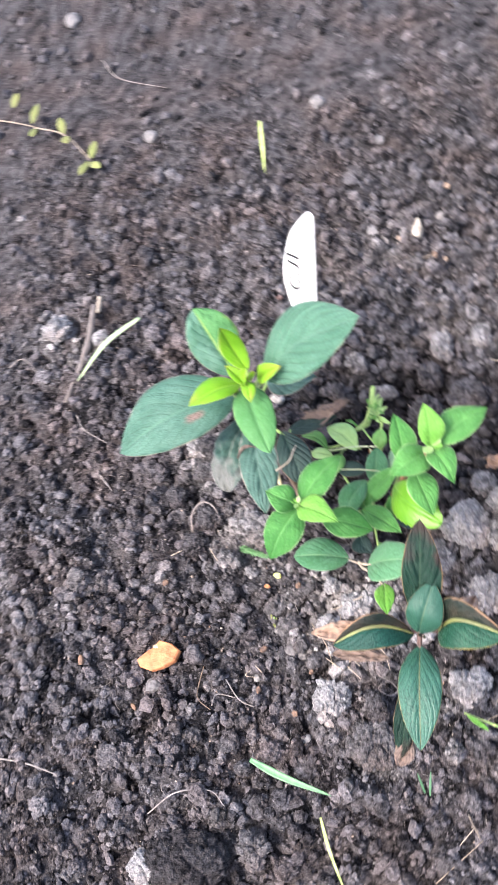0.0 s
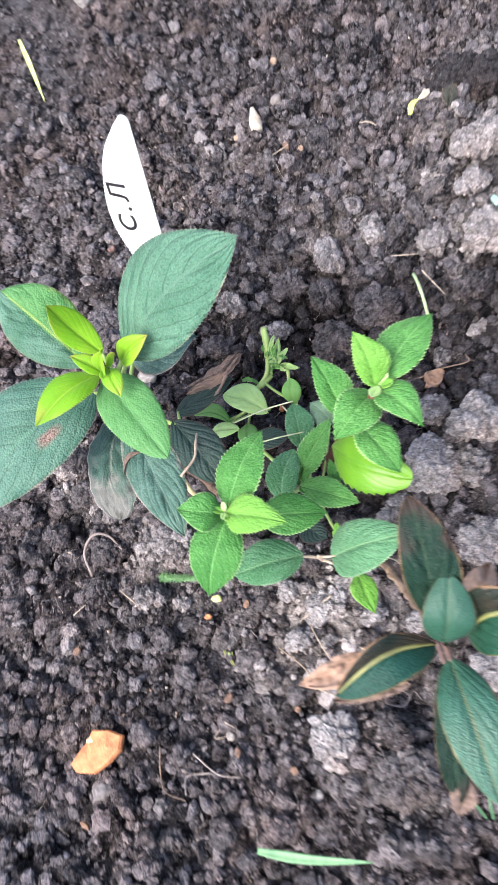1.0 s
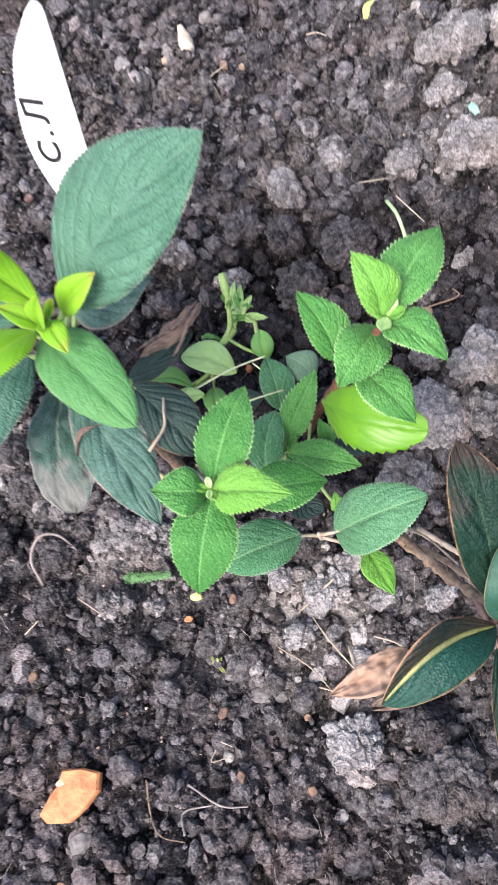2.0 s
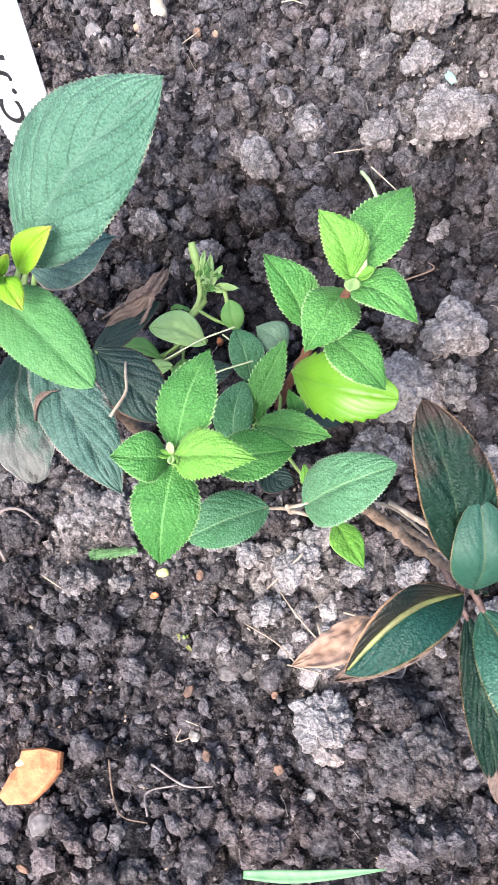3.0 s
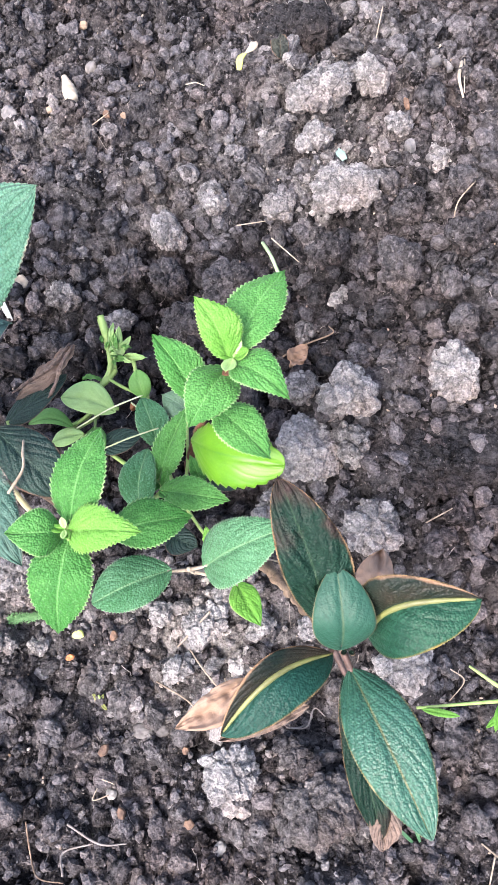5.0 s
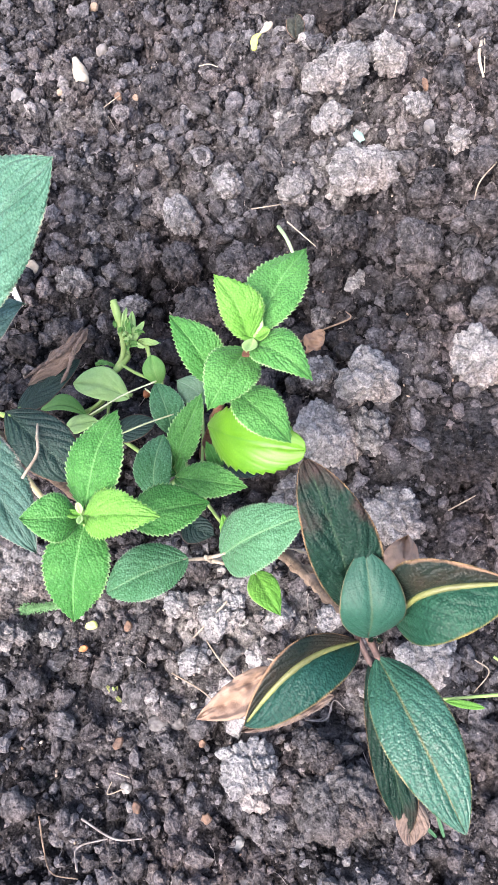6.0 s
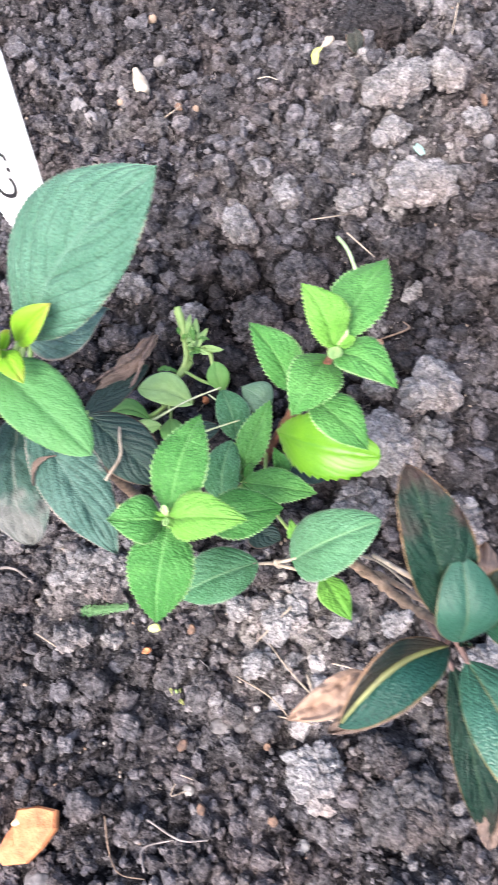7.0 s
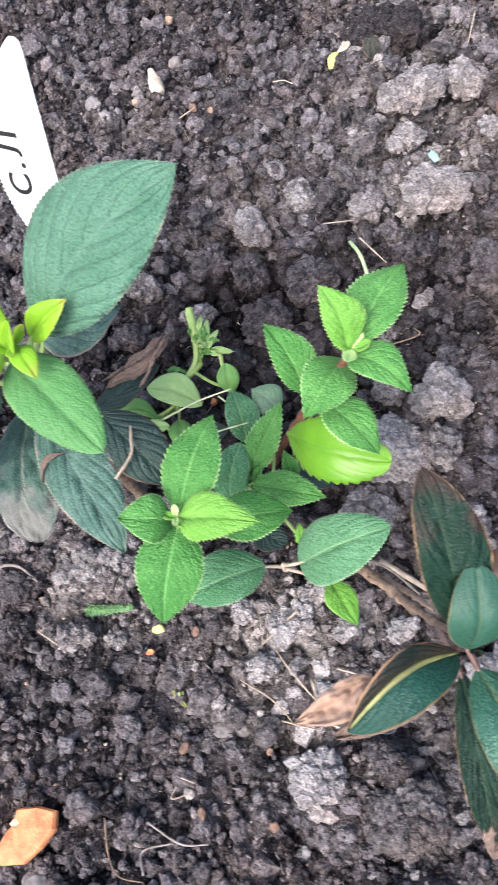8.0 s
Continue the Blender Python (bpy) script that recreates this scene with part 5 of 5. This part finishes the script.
def grass(points, width, material, label, name="grass_blade"):
    ob = part(name, blade_mesh(name, lay(points, 0.001), width / 1000), material)
    return tagged(ob, label, "grass")


def scrap(name, x, y, size, wide, turn, kind, label, seed=0):
    """A crumpled scrap of leaf lying on the soil."""
    z = lay([(x, y)], 0)[0][2] * 1000 + 1.5
    a = radians(turn)
    base = (x - math.cos(a) * size / 2, y - math.sin(a) * size / 2, z)
    tip = (x + math.cos(a) * size / 2, y + math.sin(a) * size / 2, z + 1.5)
    ob = part(name, leaf_mesh(name, base, tip, wide / 2, wide / 2, 0.5, 0, 1.0, 15, 20, 0, seed, np.zeros(3), 30, 6, 0.2, 0.0036), LEAF[kind])
    return tagged(ob, label, "leaf")


def flake(name, x, y, w, h, d, material, label, category, turn=0, tilt=0, seed=0, lift=0.0, jag=0.28):
    """A flat irregular chip with rounded broken edges."""
    rng = random.Random(seed)
    sides = 11
    bm = bmesh.new()
    rings = []
    for level, k in ((0.0, 0.86), (0.35, 1.0), (0.75, 0.97), (1.0, 0.8)):
        rng2 = random.Random(seed + 3)
        ring = []
        for i in range(sides):
            a = 2 * math.pi * i / sides
            r = k * (1.0 - 0.75 * jag + 1.1 * jag * rng2.random())
            ring.append(bm.verts.new((math.cos(a) * r * w / 2400, math.sin(a) * r * h / 2400, (level + 0.12 * math.sin(a * 2 + seed)) * d / 1000)))
        rings.append(ring)
    for a, b in zip(rings, rings[1:]):
        for i in range(sides):
            bm.faces.new((a[i], a[(i + 1) % sides], b[(i + 1) % sides], b[i]))
    bm.faces.new(rings[0][::-1])
    c = bm.verts.new((0, 0, d / 1000 * 1.05))
    for i in range(sides):
        bm.faces.new((rings[-1][i], rings[-1][(i + 1) % sides], c))
    bmesh.ops.recalc_face_normals(bm, faces=bm.faces)
    ob = part(name, bm, material)
    ob.matrix_world = pose(x / 1000, y / 1000, lay([(x, y)], 0)[0][2] + lift + 0.0012, tilt, 0, turn)
    return tagged(ob, label, category)


# the orange bark chip, with a paler broken face
chip = new("bark_chip")
chip.location = (-0.1495, 0.1075, lay([(-150, 108)], 0.0)[0][2] + 0.0032)
chip.rotation_euler = Euler((radians(-8), radians(5), 0.0))
bm = bmesh.new()
edge = [(1.5, 8.5), (-1.5, 5.0), (-4.5, 3.5), (-10.5, -1.0), (-9.0, -4.5), (-1.5, -7.5), (5.0, -5.5), (11.0, -2.5), (13.0, 2.5), (8.5, 6.0)]
tops = [6.2, 5.0, 5.4, 4.2, 3.6, 4.6, 5.6, 6.4, 6.6, 7.0]
rings = [[bm.verts.new((x * k / 1000, y * k / 1000, (z * h + 0.25 * math.sin(3 * i)) / 1000)) for i, ((x, y), z) in enumerate(zip(edge, tops))] for k, h in ((0.9, 0.0), (1.0, 0.45), (1.0, 0.86), (0.93, 1.0))]
count_e = len(edge)
for a, b in zip(rings, rings[1:]):
    for i in range(count_e):
        bm.faces.new((a[i], a[(i + 1) % count_e], b[(i + 1) % count_e], b[i]))
bm.faces.new(rings[0][::-1])
crest = [bm.verts.new((x / 1000, y / 1000, z / 1000)) for x, y, z in ((-3.5, -1.5, 5.0), (5.5, 0.5, 6.6))]
for i in range(count_e):
    j = (i + 1) % count_e
    ca, cb = (crest[0] if 1 <= i <= 5 else crest[1]), (crest[0] if 1 <= j <= 5 else crest[1])
    bm.faces.new((rings[3][i], rings[3][j], cb) if ca is cb else (rings[3][i], rings[3][j], cb, ca))
part("chip", bm, BARK, chip)
part("broken_face", lump_mesh("broken_face", 4, 61, (0.0022, 0.0013, 0.0004), 0.3), BARK_FACE, chip, "pale orange broken face").location = (0.0005, 0.0050, 0.0056)
tagged(chip, "orange-brown chip of bark lying on the soil", "bark")

tagged(part("husk", tube_mesh("husk", lay([(6.5, 352, 1.5), (7.5, 359, 2.5), (8.5, 366.5, 2)], 0.001), (0.0026, 0.0029, 0.0024, 0.0012), 9, 7, 0.15, 5), CREAM), "pale cream husk of a seed lying on the soil", "husk")
petal = new("petal")
petal.location = lay([(78, 323)], 0.003)[0]
for nm, line, mat, wide in (("tip", [(-6.5, -4, 0.8), (-4, -0.5, 2), (-0.5, 0.5, 2.4)], YELLOW, 0.0028), ("claw", [(5, 4.5, 1.2), (3, 1.5, 2.2), (-1, 0.5, 2.6)], CREAM, 0.0034)):
    part(nm, blade_mesh(nm, [np.array(p) / 1000 for p in line], wide, 6, 0.4, 0.0007), mat, petal)
tagged(petal, "fallen yellow and cream petal on the soil", "petal")
flake("plastic_scrap", 87, 263, 5, 8, 1.0, MINT, "mint-coloured scrap of plastic between pale clods", "scrap", 8, 12, 4, 0.007, 0.42)
flake("petal", -4, 355, 4, 3.6, 1.4, TAN_PETAL, "small dried tan petal fallen on the soil", "petal", 30, 0, 5)
flake("petal", 28, 395, 6, 5, 2, TAN_PETAL, "small dried tan petal fallen on the soil", "petal", 0, 0, 6)
flake("petal", 22, 333, 3, 4, 1.4, TAN_PETAL, "small dried tan petal fallen on the soil", "petal", 0, 0, 7)
flake("bark_crumb", 16, 337, 4, 5, 1.5, CRUMB_TAN, "small orange crumb of bark on the soil", "bark", 0, 0, 8)
flake("bark_crumb", -149, 150, 5.5, 4, 1.6, CRUMB_TAN, "small orange crumb of bark on the soil", "bark", 20, 0, 9)
flake("bark_crumb", -163, 84, 3, 6, 1.6, CRUMB_TAN, "small orange crumb of bark on the soil", "bark", 40, 0, 10)
flake("bark_crumb", -192, 108, 4, 7, 2, CRUMB_TAN, "small orange crumb of bark on the soil", "bark", 10, 0, 11)
flake("bark_crumb", -75, 77, 4, 4, 1.5, CRUMB_TAN, "small orange crumb of bark on the soil", "bark", 40, 0, 12)
flake("bark_crumb", -67, 97, 3.5, 3, 2.2, CRUMB_TAN, "small orange crumb of bark on the soil", "bark", 40, 0, 13)
flake("bark_crumb", -79, 322, 5, 4, 2, STEM_DARK, "reddish crumb of bark on the soil", "bark", 10, 0, 14)
flake("bark_crumb", -48, 288, 7, 9, 2, STRAW, "tan crumb of bark on the soil", "bark", 10, 0, 15)
scrap("dry_leaf_scrap", 92, 322, 11, 8, 60, "dim", "brown scrap of dry leaf on the soil", 16)
scrap("dry_leaf_scrap", 34, 206, 11, 8, 20, "dry", "brown crumpled scrap of dry leaf on the soil", 17)

ROOTS = [[(-134, 178), (-134, 188), (-127, 193), (-120, 190), (-116, 182)], [(-117, 82), (-116, 88), (-106, 86)], [(-111, 95), (-104, 85), (-96, 81)], [(-232, 604), (-214, 576), (-171, 548)],
         [(-213, 262), (-204, 248), (-188, 237)], [(-195, 220), (-185, 208)], [(-273, 311), (-260, 313), (-246, 298)], [(-150, 33), (-134, 42), (-118, 43), (-110, 36)]]
ROOTS += [[(-238, 60), (-220, 57), (-200, 51)], [(29, 209), (40, 212), (50, 207), (51, 212)], [(-123, 102), (-127, 92), (-124, 85), (-118, 80)], [(-34, 94), (-28, 91), (-26, 87), (-31, 86), (-35, 89), (-30, 92)], [(-35, 88), (-29, 85), (-24, 89), (-22, 85)]]
for n, pts in enumerate(ROOTS):
    w = 0.62 if n == 0 else 0.42 if n == 6 else (0.28 if n >= 10 else 0.36)
    rod("rootlet", [(*p, 2.8 + 1.6 * math.sin(i * 2 + n)) for i, p in enumerate(pts)], (w, w, w * 0.6), ROOT_DARK if n == 0 else ROOT if n not in (9, 10) else STEM_BROWN, "thin brown rootlet curled on the soil" if n == 0 else "thin pale curved rootlet lying on the soil", "root", n, 0.1, "rootlets")
STRAWS = [[(-39, 132, 8), (-55, 128, 5)], [(-52, 129, 6), (-50, 117, 5), (-46, 103, 5), (-42, 98, 4)], [(-66, 121, 3), (-59, 110, 4), (-56, 99, 2)], [(-45, 111, 4), (-47, 100, 4)],
          [(-123, 167, 3), (-118, 159, 3)], [(-145, 164, 2), (-138, 166, 3)], [(48, 251, 7), (53, 238, 8)], [(39, 264, 7), (50, 260, 8)], [(124, 226, 6), (114, 222, 7), (108, 216, 4)]]
STRAWS += [[(139, 319, 3), (128, 306, 4)], [(151, 276, 3), (141, 261, 4)], [(39, 123, 5), (48, 122, 5)], [(2, 32, 2), (6, 22, 3)], [(4, 27, 2), (-3, 20, 2)], [(-15, 5, 2), (7, 22, 3)],
          [(52, 335, 2), (56, 333, 4), (58, 328, 2)]]
STRAWS += [[(4, 335, 2), (17, 336, 3)], [(-36, 110, 4), (-30, 104, 6), (-28, 96, 3)], [(-60, 104, 3), (-50, 96, 4)],
          [(-48, 98, 3), (-42, 92, 5)]]
for n, pts in enumerate(STRAWS):
    w = 0.26 if n not in (0, 3) else 0.36
    rod("straw", pts, (w, w, w * 0.7), STRAW, "short pale piece of dry straw on the soil", "straw", 50 + n, 0.05, "bits of straw")
rod("twig", [(-209, 345, 4), (-212, 312, 5), (-220, 271, 3)], (1.9, 2.5, 1.7), WOOD, "weathered grey-brown twig lying on the soil", "twig", 7, 0.25)
rod("twig", [(-206, 352, 3), (-205, 338, 5)], (1.6, 1.2), STRAW, "short pale splinter lying by the twig", "twig", 8, 0.2)
rod("twig", [(-7, 134, 12), (-1, 122, 14), (4, 112, 16)], (0.9, 0.9, 0.8), STRAW, "thin pale dry twig leaning in the soil", "twig", 9, 0.1)

grass([(-173, 326, 3), (-193, 307, 8), (-211, 282, 3)], 3.6, STALK_GREEN, "pale green blade of grass lying on the soil")
grass([(-96, 56, 5), (-80, 48, 9), (-58, 40, 7)], 3.6, GRASS, "fresh green blade of grass lying on the soil")
grass([(-63, 31, 6), (-60, 17, 9), (-53, 0, 12)], 1.3, GRASS_DRY, "yellow-green blade of grass lying on the soil")
grass([(-95, 489, 3), (-93, 465, 6), (-92, 440, 3)], 2.6, GRASS_DRY, "pale yellow blade of grass lying on the soil")
rod("stalk", [(44, 251, 13), (43, 240, 15), (42, 228, 14)], (0.75, 0.7), STALK_GREEN, "short pale green broken stalk between clods", "stalk", 3)
for k, (a, b) in enumerate((((-14, 40), (-12, 50)), ((-16, 41), (-18, 49)))):
    grass([(*a, 0), ((a[0] + b[0]) / 2, (a[1] + b[1]) / 2, 5), (*b, 6)], 1.0, GRASS_DARK, "small upright dark green blade of grass")

# green moss by the shrubs
MOSS = plain_material("moss_green", (0.075, 0.19, 0.07), (0.20, 0.38, 0.17), 500, 0.85, 0.6, 0.0006)
rng = np.random.RandomState(31)
verts, faces = [], []
for k in range(900):
    u, v = rng.rand(), rng.normal(0, 0.36)
    c = np.array((-0.0085 + 0.017 * u, 0.0022 * v * (1.2 - 0.6 * u), 0.0010 * math.exp(-v * v) + 0.0004))
    tip = c + np.array((rng.normal(0, 0.0005), rng.normal(0, 0.0005), 0.0004 + 0.0011 * rng.rand()))
    a = rng.uniform(0, 6.28)
    side = np.array((math.cos(a), math.sin(a), 0.0)) * 0.00026
    over = np.array((-math.sin(a), math.cos(a), 0.0)) * 0.00020
    verts += [c - side, c + side, c + over, tip]
    faces += [(4 * k, 4 * k + 1, 4 * k + 3), (4 * k + 1, 4 * k + 2, 4 * k + 3), (4 * k + 2, 4 * k, 4 * k + 3)]
moss = tagged(part("moss", grid_mesh("moss", verts, faces), MOSS), "small strip of pale green moss on dry soil", "moss")
moss.matrix_world = pose(-0.0985, 0.1640, lay([(-98, 164)], 0.0)[0][2] - 0.0002, 0, 0, -22)


def small_weed(x, y, stems, leaves, label, leaf_kind, stem_material, spread_mm=2.4):
    """A low weed: thin stems and narrow leaves, in mm from its foot."""
    root = new("weed")
    z = float(ground_z(x / 1000, y / 1000))
    root.location = (x / 1000, y / 1000, z)
    for k, line in enumerate(stems):
        part("stem", tube_mesh("stem", [np.array(p) / 1000 for p in line], (0.0007, 0.0006, 0.0004), 7, 7, 0.1, k), stem_material, root)
    for k, (a, b) in enumerate(leaves):
        part("leaf", leaf_mesh("leaf", a, b, spread_mm, spread_mm, 0.5, 0, 0.8, 10, 10, 0, 700 + k, np.zeros(3), 24, 4), LEAF[leaf_kind], root)
    tagged(root, label, "weed")


small_weed(36, 60, [[(0, 0, 0), (-8, 4, 9), (-31, 14, 12)], [(-1, 1, 2), (-6, 9, 8), (-10, 17, 9)]],
           [((-30, 13, 12), (-21, 6, 14)), ((-8, 3, 9), (-14, -3, 12)), ((-4, 1, 6), (-15, -1, 8)), ((-2, 0, 4), (-8, -6, 8)), ((0, 0, 3), (4, -8, 8))], "low green weed with thin stems and narrow leaves", "fresh2", STEM_GREEN, 1.2)
small_weed(-300, 540, [[(-40, 22, 3), (-10, 8, 8), (20, -8, 9)], [(20, -8, 8), (47, -22, 6), (74, -58, 8)]],
           [((-2, 18, 10), (2, 30, 14)), ((18, -4, 9), (23, 12, 14)), ((20, -10, 9), (22, -22, 12)), ((46, -20, 6), (44, -8, 12)), ((47, -24, 6), (53, -36, 10)), ((74, -56, 8), (79, -44, 13)), ((72, -58, 8), (68, -74, 11)), ((74, -60, 8), (84, -70, 10))],
           "sprig of yellowing weed with small rounded leaves", "sprig", STRAW, 3.4)
small_weed(-88, 125, [[(0, 0, 0), (1, 2, 4)]], [((0, 0, 1), (-1, 4, 3)), ((0.5, 0.5, 1), (2.5, 2, 3)), ((0, 0, 1), (1, -3, 2))], "tiny yellow-green seedling in the soil", "sprig", STEM_GREEN, 0.7)

# a pale turquoise plastic tag, its rounded end on the soil farther up the bed
tag = new("plant_label")
tag.location = (0.088, 0.448, float(ground_z(0.088, 0.448)) + 0.008)
bm = bmesh.new()
shape = [(-19, 1.5), (-14, 0.2), (0, -0.8), (14, 0.2), (19, 1.5), (17.5, 30), (16, 62), (0, 64), (-16, 62), (-17.5, 30)]
faces_at = []
for y in (0.0, 0.0012):
    faces_at.append([bm.verts.new((px / 1000, y + 0.9 * pz / 1000 + 0.000012 * px * px, 0.5 * pz / 1000)) for px, pz in shape])
bm.faces.new(faces_at[0])
bm.faces.new(faces_at[1][::-1])
for i in range(10):
    j = (i + 1) % 10
    bm.faces.new((faces_at[0][j], faces_at[0][i], faces_at[1][i], faces_at[1][j]))
bmesh.ops.bevel(bm, geom=bm.edges[:], offset=0.0003, segments=2, affect="EDGES")
bmesh.ops.triangulate(bm, faces=[f for f in bm.faces if len(f.verts) > 4])
part("tag", bm, CYAN, tag)
part("rim", tube_mesh("rim", [(-0.0188, 0.0046, 0.0006), (-0.010, 0.0010, 0.0), (0, -0.0008, -0.0005), (0.010, 0.0010, 0.0), (0.0188, 0.0046, 0.0006)], (0.0007, 0.0009, 0.0007), 8, 6), INK, tag, "thin black rim")
tag.rotation_euler = Euler((0, 0, radians(-24)))
tagged(tag, "pale turquoise plastic tag with a black rim leaning on the soil", "plant label")

# more small litter
flake("pebble", 143, 284, 6, 5, 3, STONE, "small light grey stone lying on the soil", "stone", 0, 0, 31)
flake("pebble", 145, 277, 4, 3, 2, STONE, "small light grey stone lying on the soil", "stone", 30, 0, 32)
flake("pebble", 112, 253, 5, 6, 4, STONE, "small light grey stone lying on the soil", "stone", 10, 0, 33)
flake("pebble", 102, 230, 3.5, 3.5, 3, STONE, "small light grey stone lying on the soil", "stone", 10, 0, 34)
flake("bark_crumb", -44, 236, 3.4, 2.6, 2, BARK, "small orange crumb of bark on the soil", "bark", 20, 0, 51)
flake("bark_crumb", -32, 220, 3.8, 3, 2.5, BARK, "small orange crumb of bark on the soil", "bark", 70, 0, 52)
flake("bark_crumb", -92, 110, 6, 4, 2, CRUMB_TAN, "small orange crumb of bark on the soil", "bark", 30, 0, 35)
flake("bark_crumb", -73, 142, 5, 3.5, 2, CRUMB_TAN, "small orange crumb of bark on the soil", "bark", 50, 0, 37)
flake("bark_crumb", -90, 143, 4, 2.6, 2, BARK, "small orange crumb of bark on the soil", "bark", 5, 0, 38)
flake("bark_crumb", -95, 90, 5, 4, 2, CRUMB_TAN, "small orange crumb of bark on the soil", "bark", 80, 0, 39)
flake("bark_crumb", 122, 272, 3, 8, 2, CRUMB_TAN, "small orange crumb of bark on the soil", "bark", -20, 0, 40)
flake("husk", -85, 149, 6, 4, 1.6, YELLOW, "small yellow-green husk on the soil", "husk", -15, 0, 41)
for n, pts in enumerate(([(-99, 104, 2), (-94, 99, 2.5)], [(-98, 97, 2), (-103, 98, 3), (-100, 101, 2)], [(20, 79, 8), (22, 74, 9), (15, 71, 7)], [(149, 275, 3), (143, 268, 5), (140, 260, 3)])):
    w = 0.7 if n == 3 else 0.22
    rod("straw", pts, (w, w, w * 0.6), STRAW, "short pale piece of dry straw on the soil", "straw", 90 + n, 0.1, "bits of straw")
small_weed(-101, 178, [[(0, 0, 1), (1, 1, 4)]], [((0, 0, 3), (-3, 1, 5)), ((0.5, 0.5, 3), (3, 2, 5)), ((0, 0, 3), (1, -3, 4)), ((0, 1, 3), (-1, 3, 5))], "tiny yellow-green seedling in the soil", "pale", STEM_GREEN, 0.9)

# fine fibres and tiny chips too many to count
rng = np.random.RandomState(88)
verts, faces = [], []
for k in range(330):
    x, y = rng.uniform(-0.21, 0.15), rng.uniform(0.02, 0.36)
    a, long = rng.uniform(0, 6.28), rng.uniform(0.002, 0.008)
    bend, base_i = rng.normal(0, 0.9), len(verts)
    r = rng.uniform(0.00008, 0.00018)
    for i in range(6):
        u = i / 5
        px, py = x + math.cos(a + bend * u) * long * u, y + math.sin(a + bend * u) * long * u
        pz = float(ground_z(px, py)) + 0.0022 + 0.0008 * math.sin(3 * u + k)
        for w in (0, 2.1, 4.2):
            verts.append((px + r * math.cos(w) * math.sin(a), py - r * math.cos(w) * math.cos(a), pz + r * math.sin(w)))
    for i in range(5):
        for w in range(3):
            p, q = base_i + 3 * i + w, base_i + 3 * i + (w + 1) % 3
            faces.append((p, q, q + 3, p + 3))
tagged(part("root_fibres", grid_mesh("root_fibres", verts, faces), ROOT), "fine pale fibres of roots scattered in the soil", "roots", kind="stuff")

CHIPS = plain_material("tiny_chips", (0.20, 0.13, 0.09), (0.52, 0.46, 0.40), 90, 0.8)
verts, faces = [], []
for k in range(420):
    x, y = rng.uniform(-0.22, 0.16), rng.uniform(0.01, 0.40)
    size = rng.uniform(0.0003, 0.0009)
    shape, tri = FINE_SHAPES[k % 10]
    turn = np.array(Euler(rng.uniform(0, 6.28, 3)).to_matrix())
    p = (shape * size * np.array((1.3, 0.9, 0.6))) @ turn.T + (x, y, float(ground_z(x, y)) + 0.0024)
    faces += [tuple(int(v) + len(verts) for v in f) for f in tri]
    verts += list(p)
tagged(part("tiny_chips", grid_mesh("tiny_chips", verts, faces), CHIPS), "tiny cream and tan chips scattered over the soil", "chips", kind="stuff")
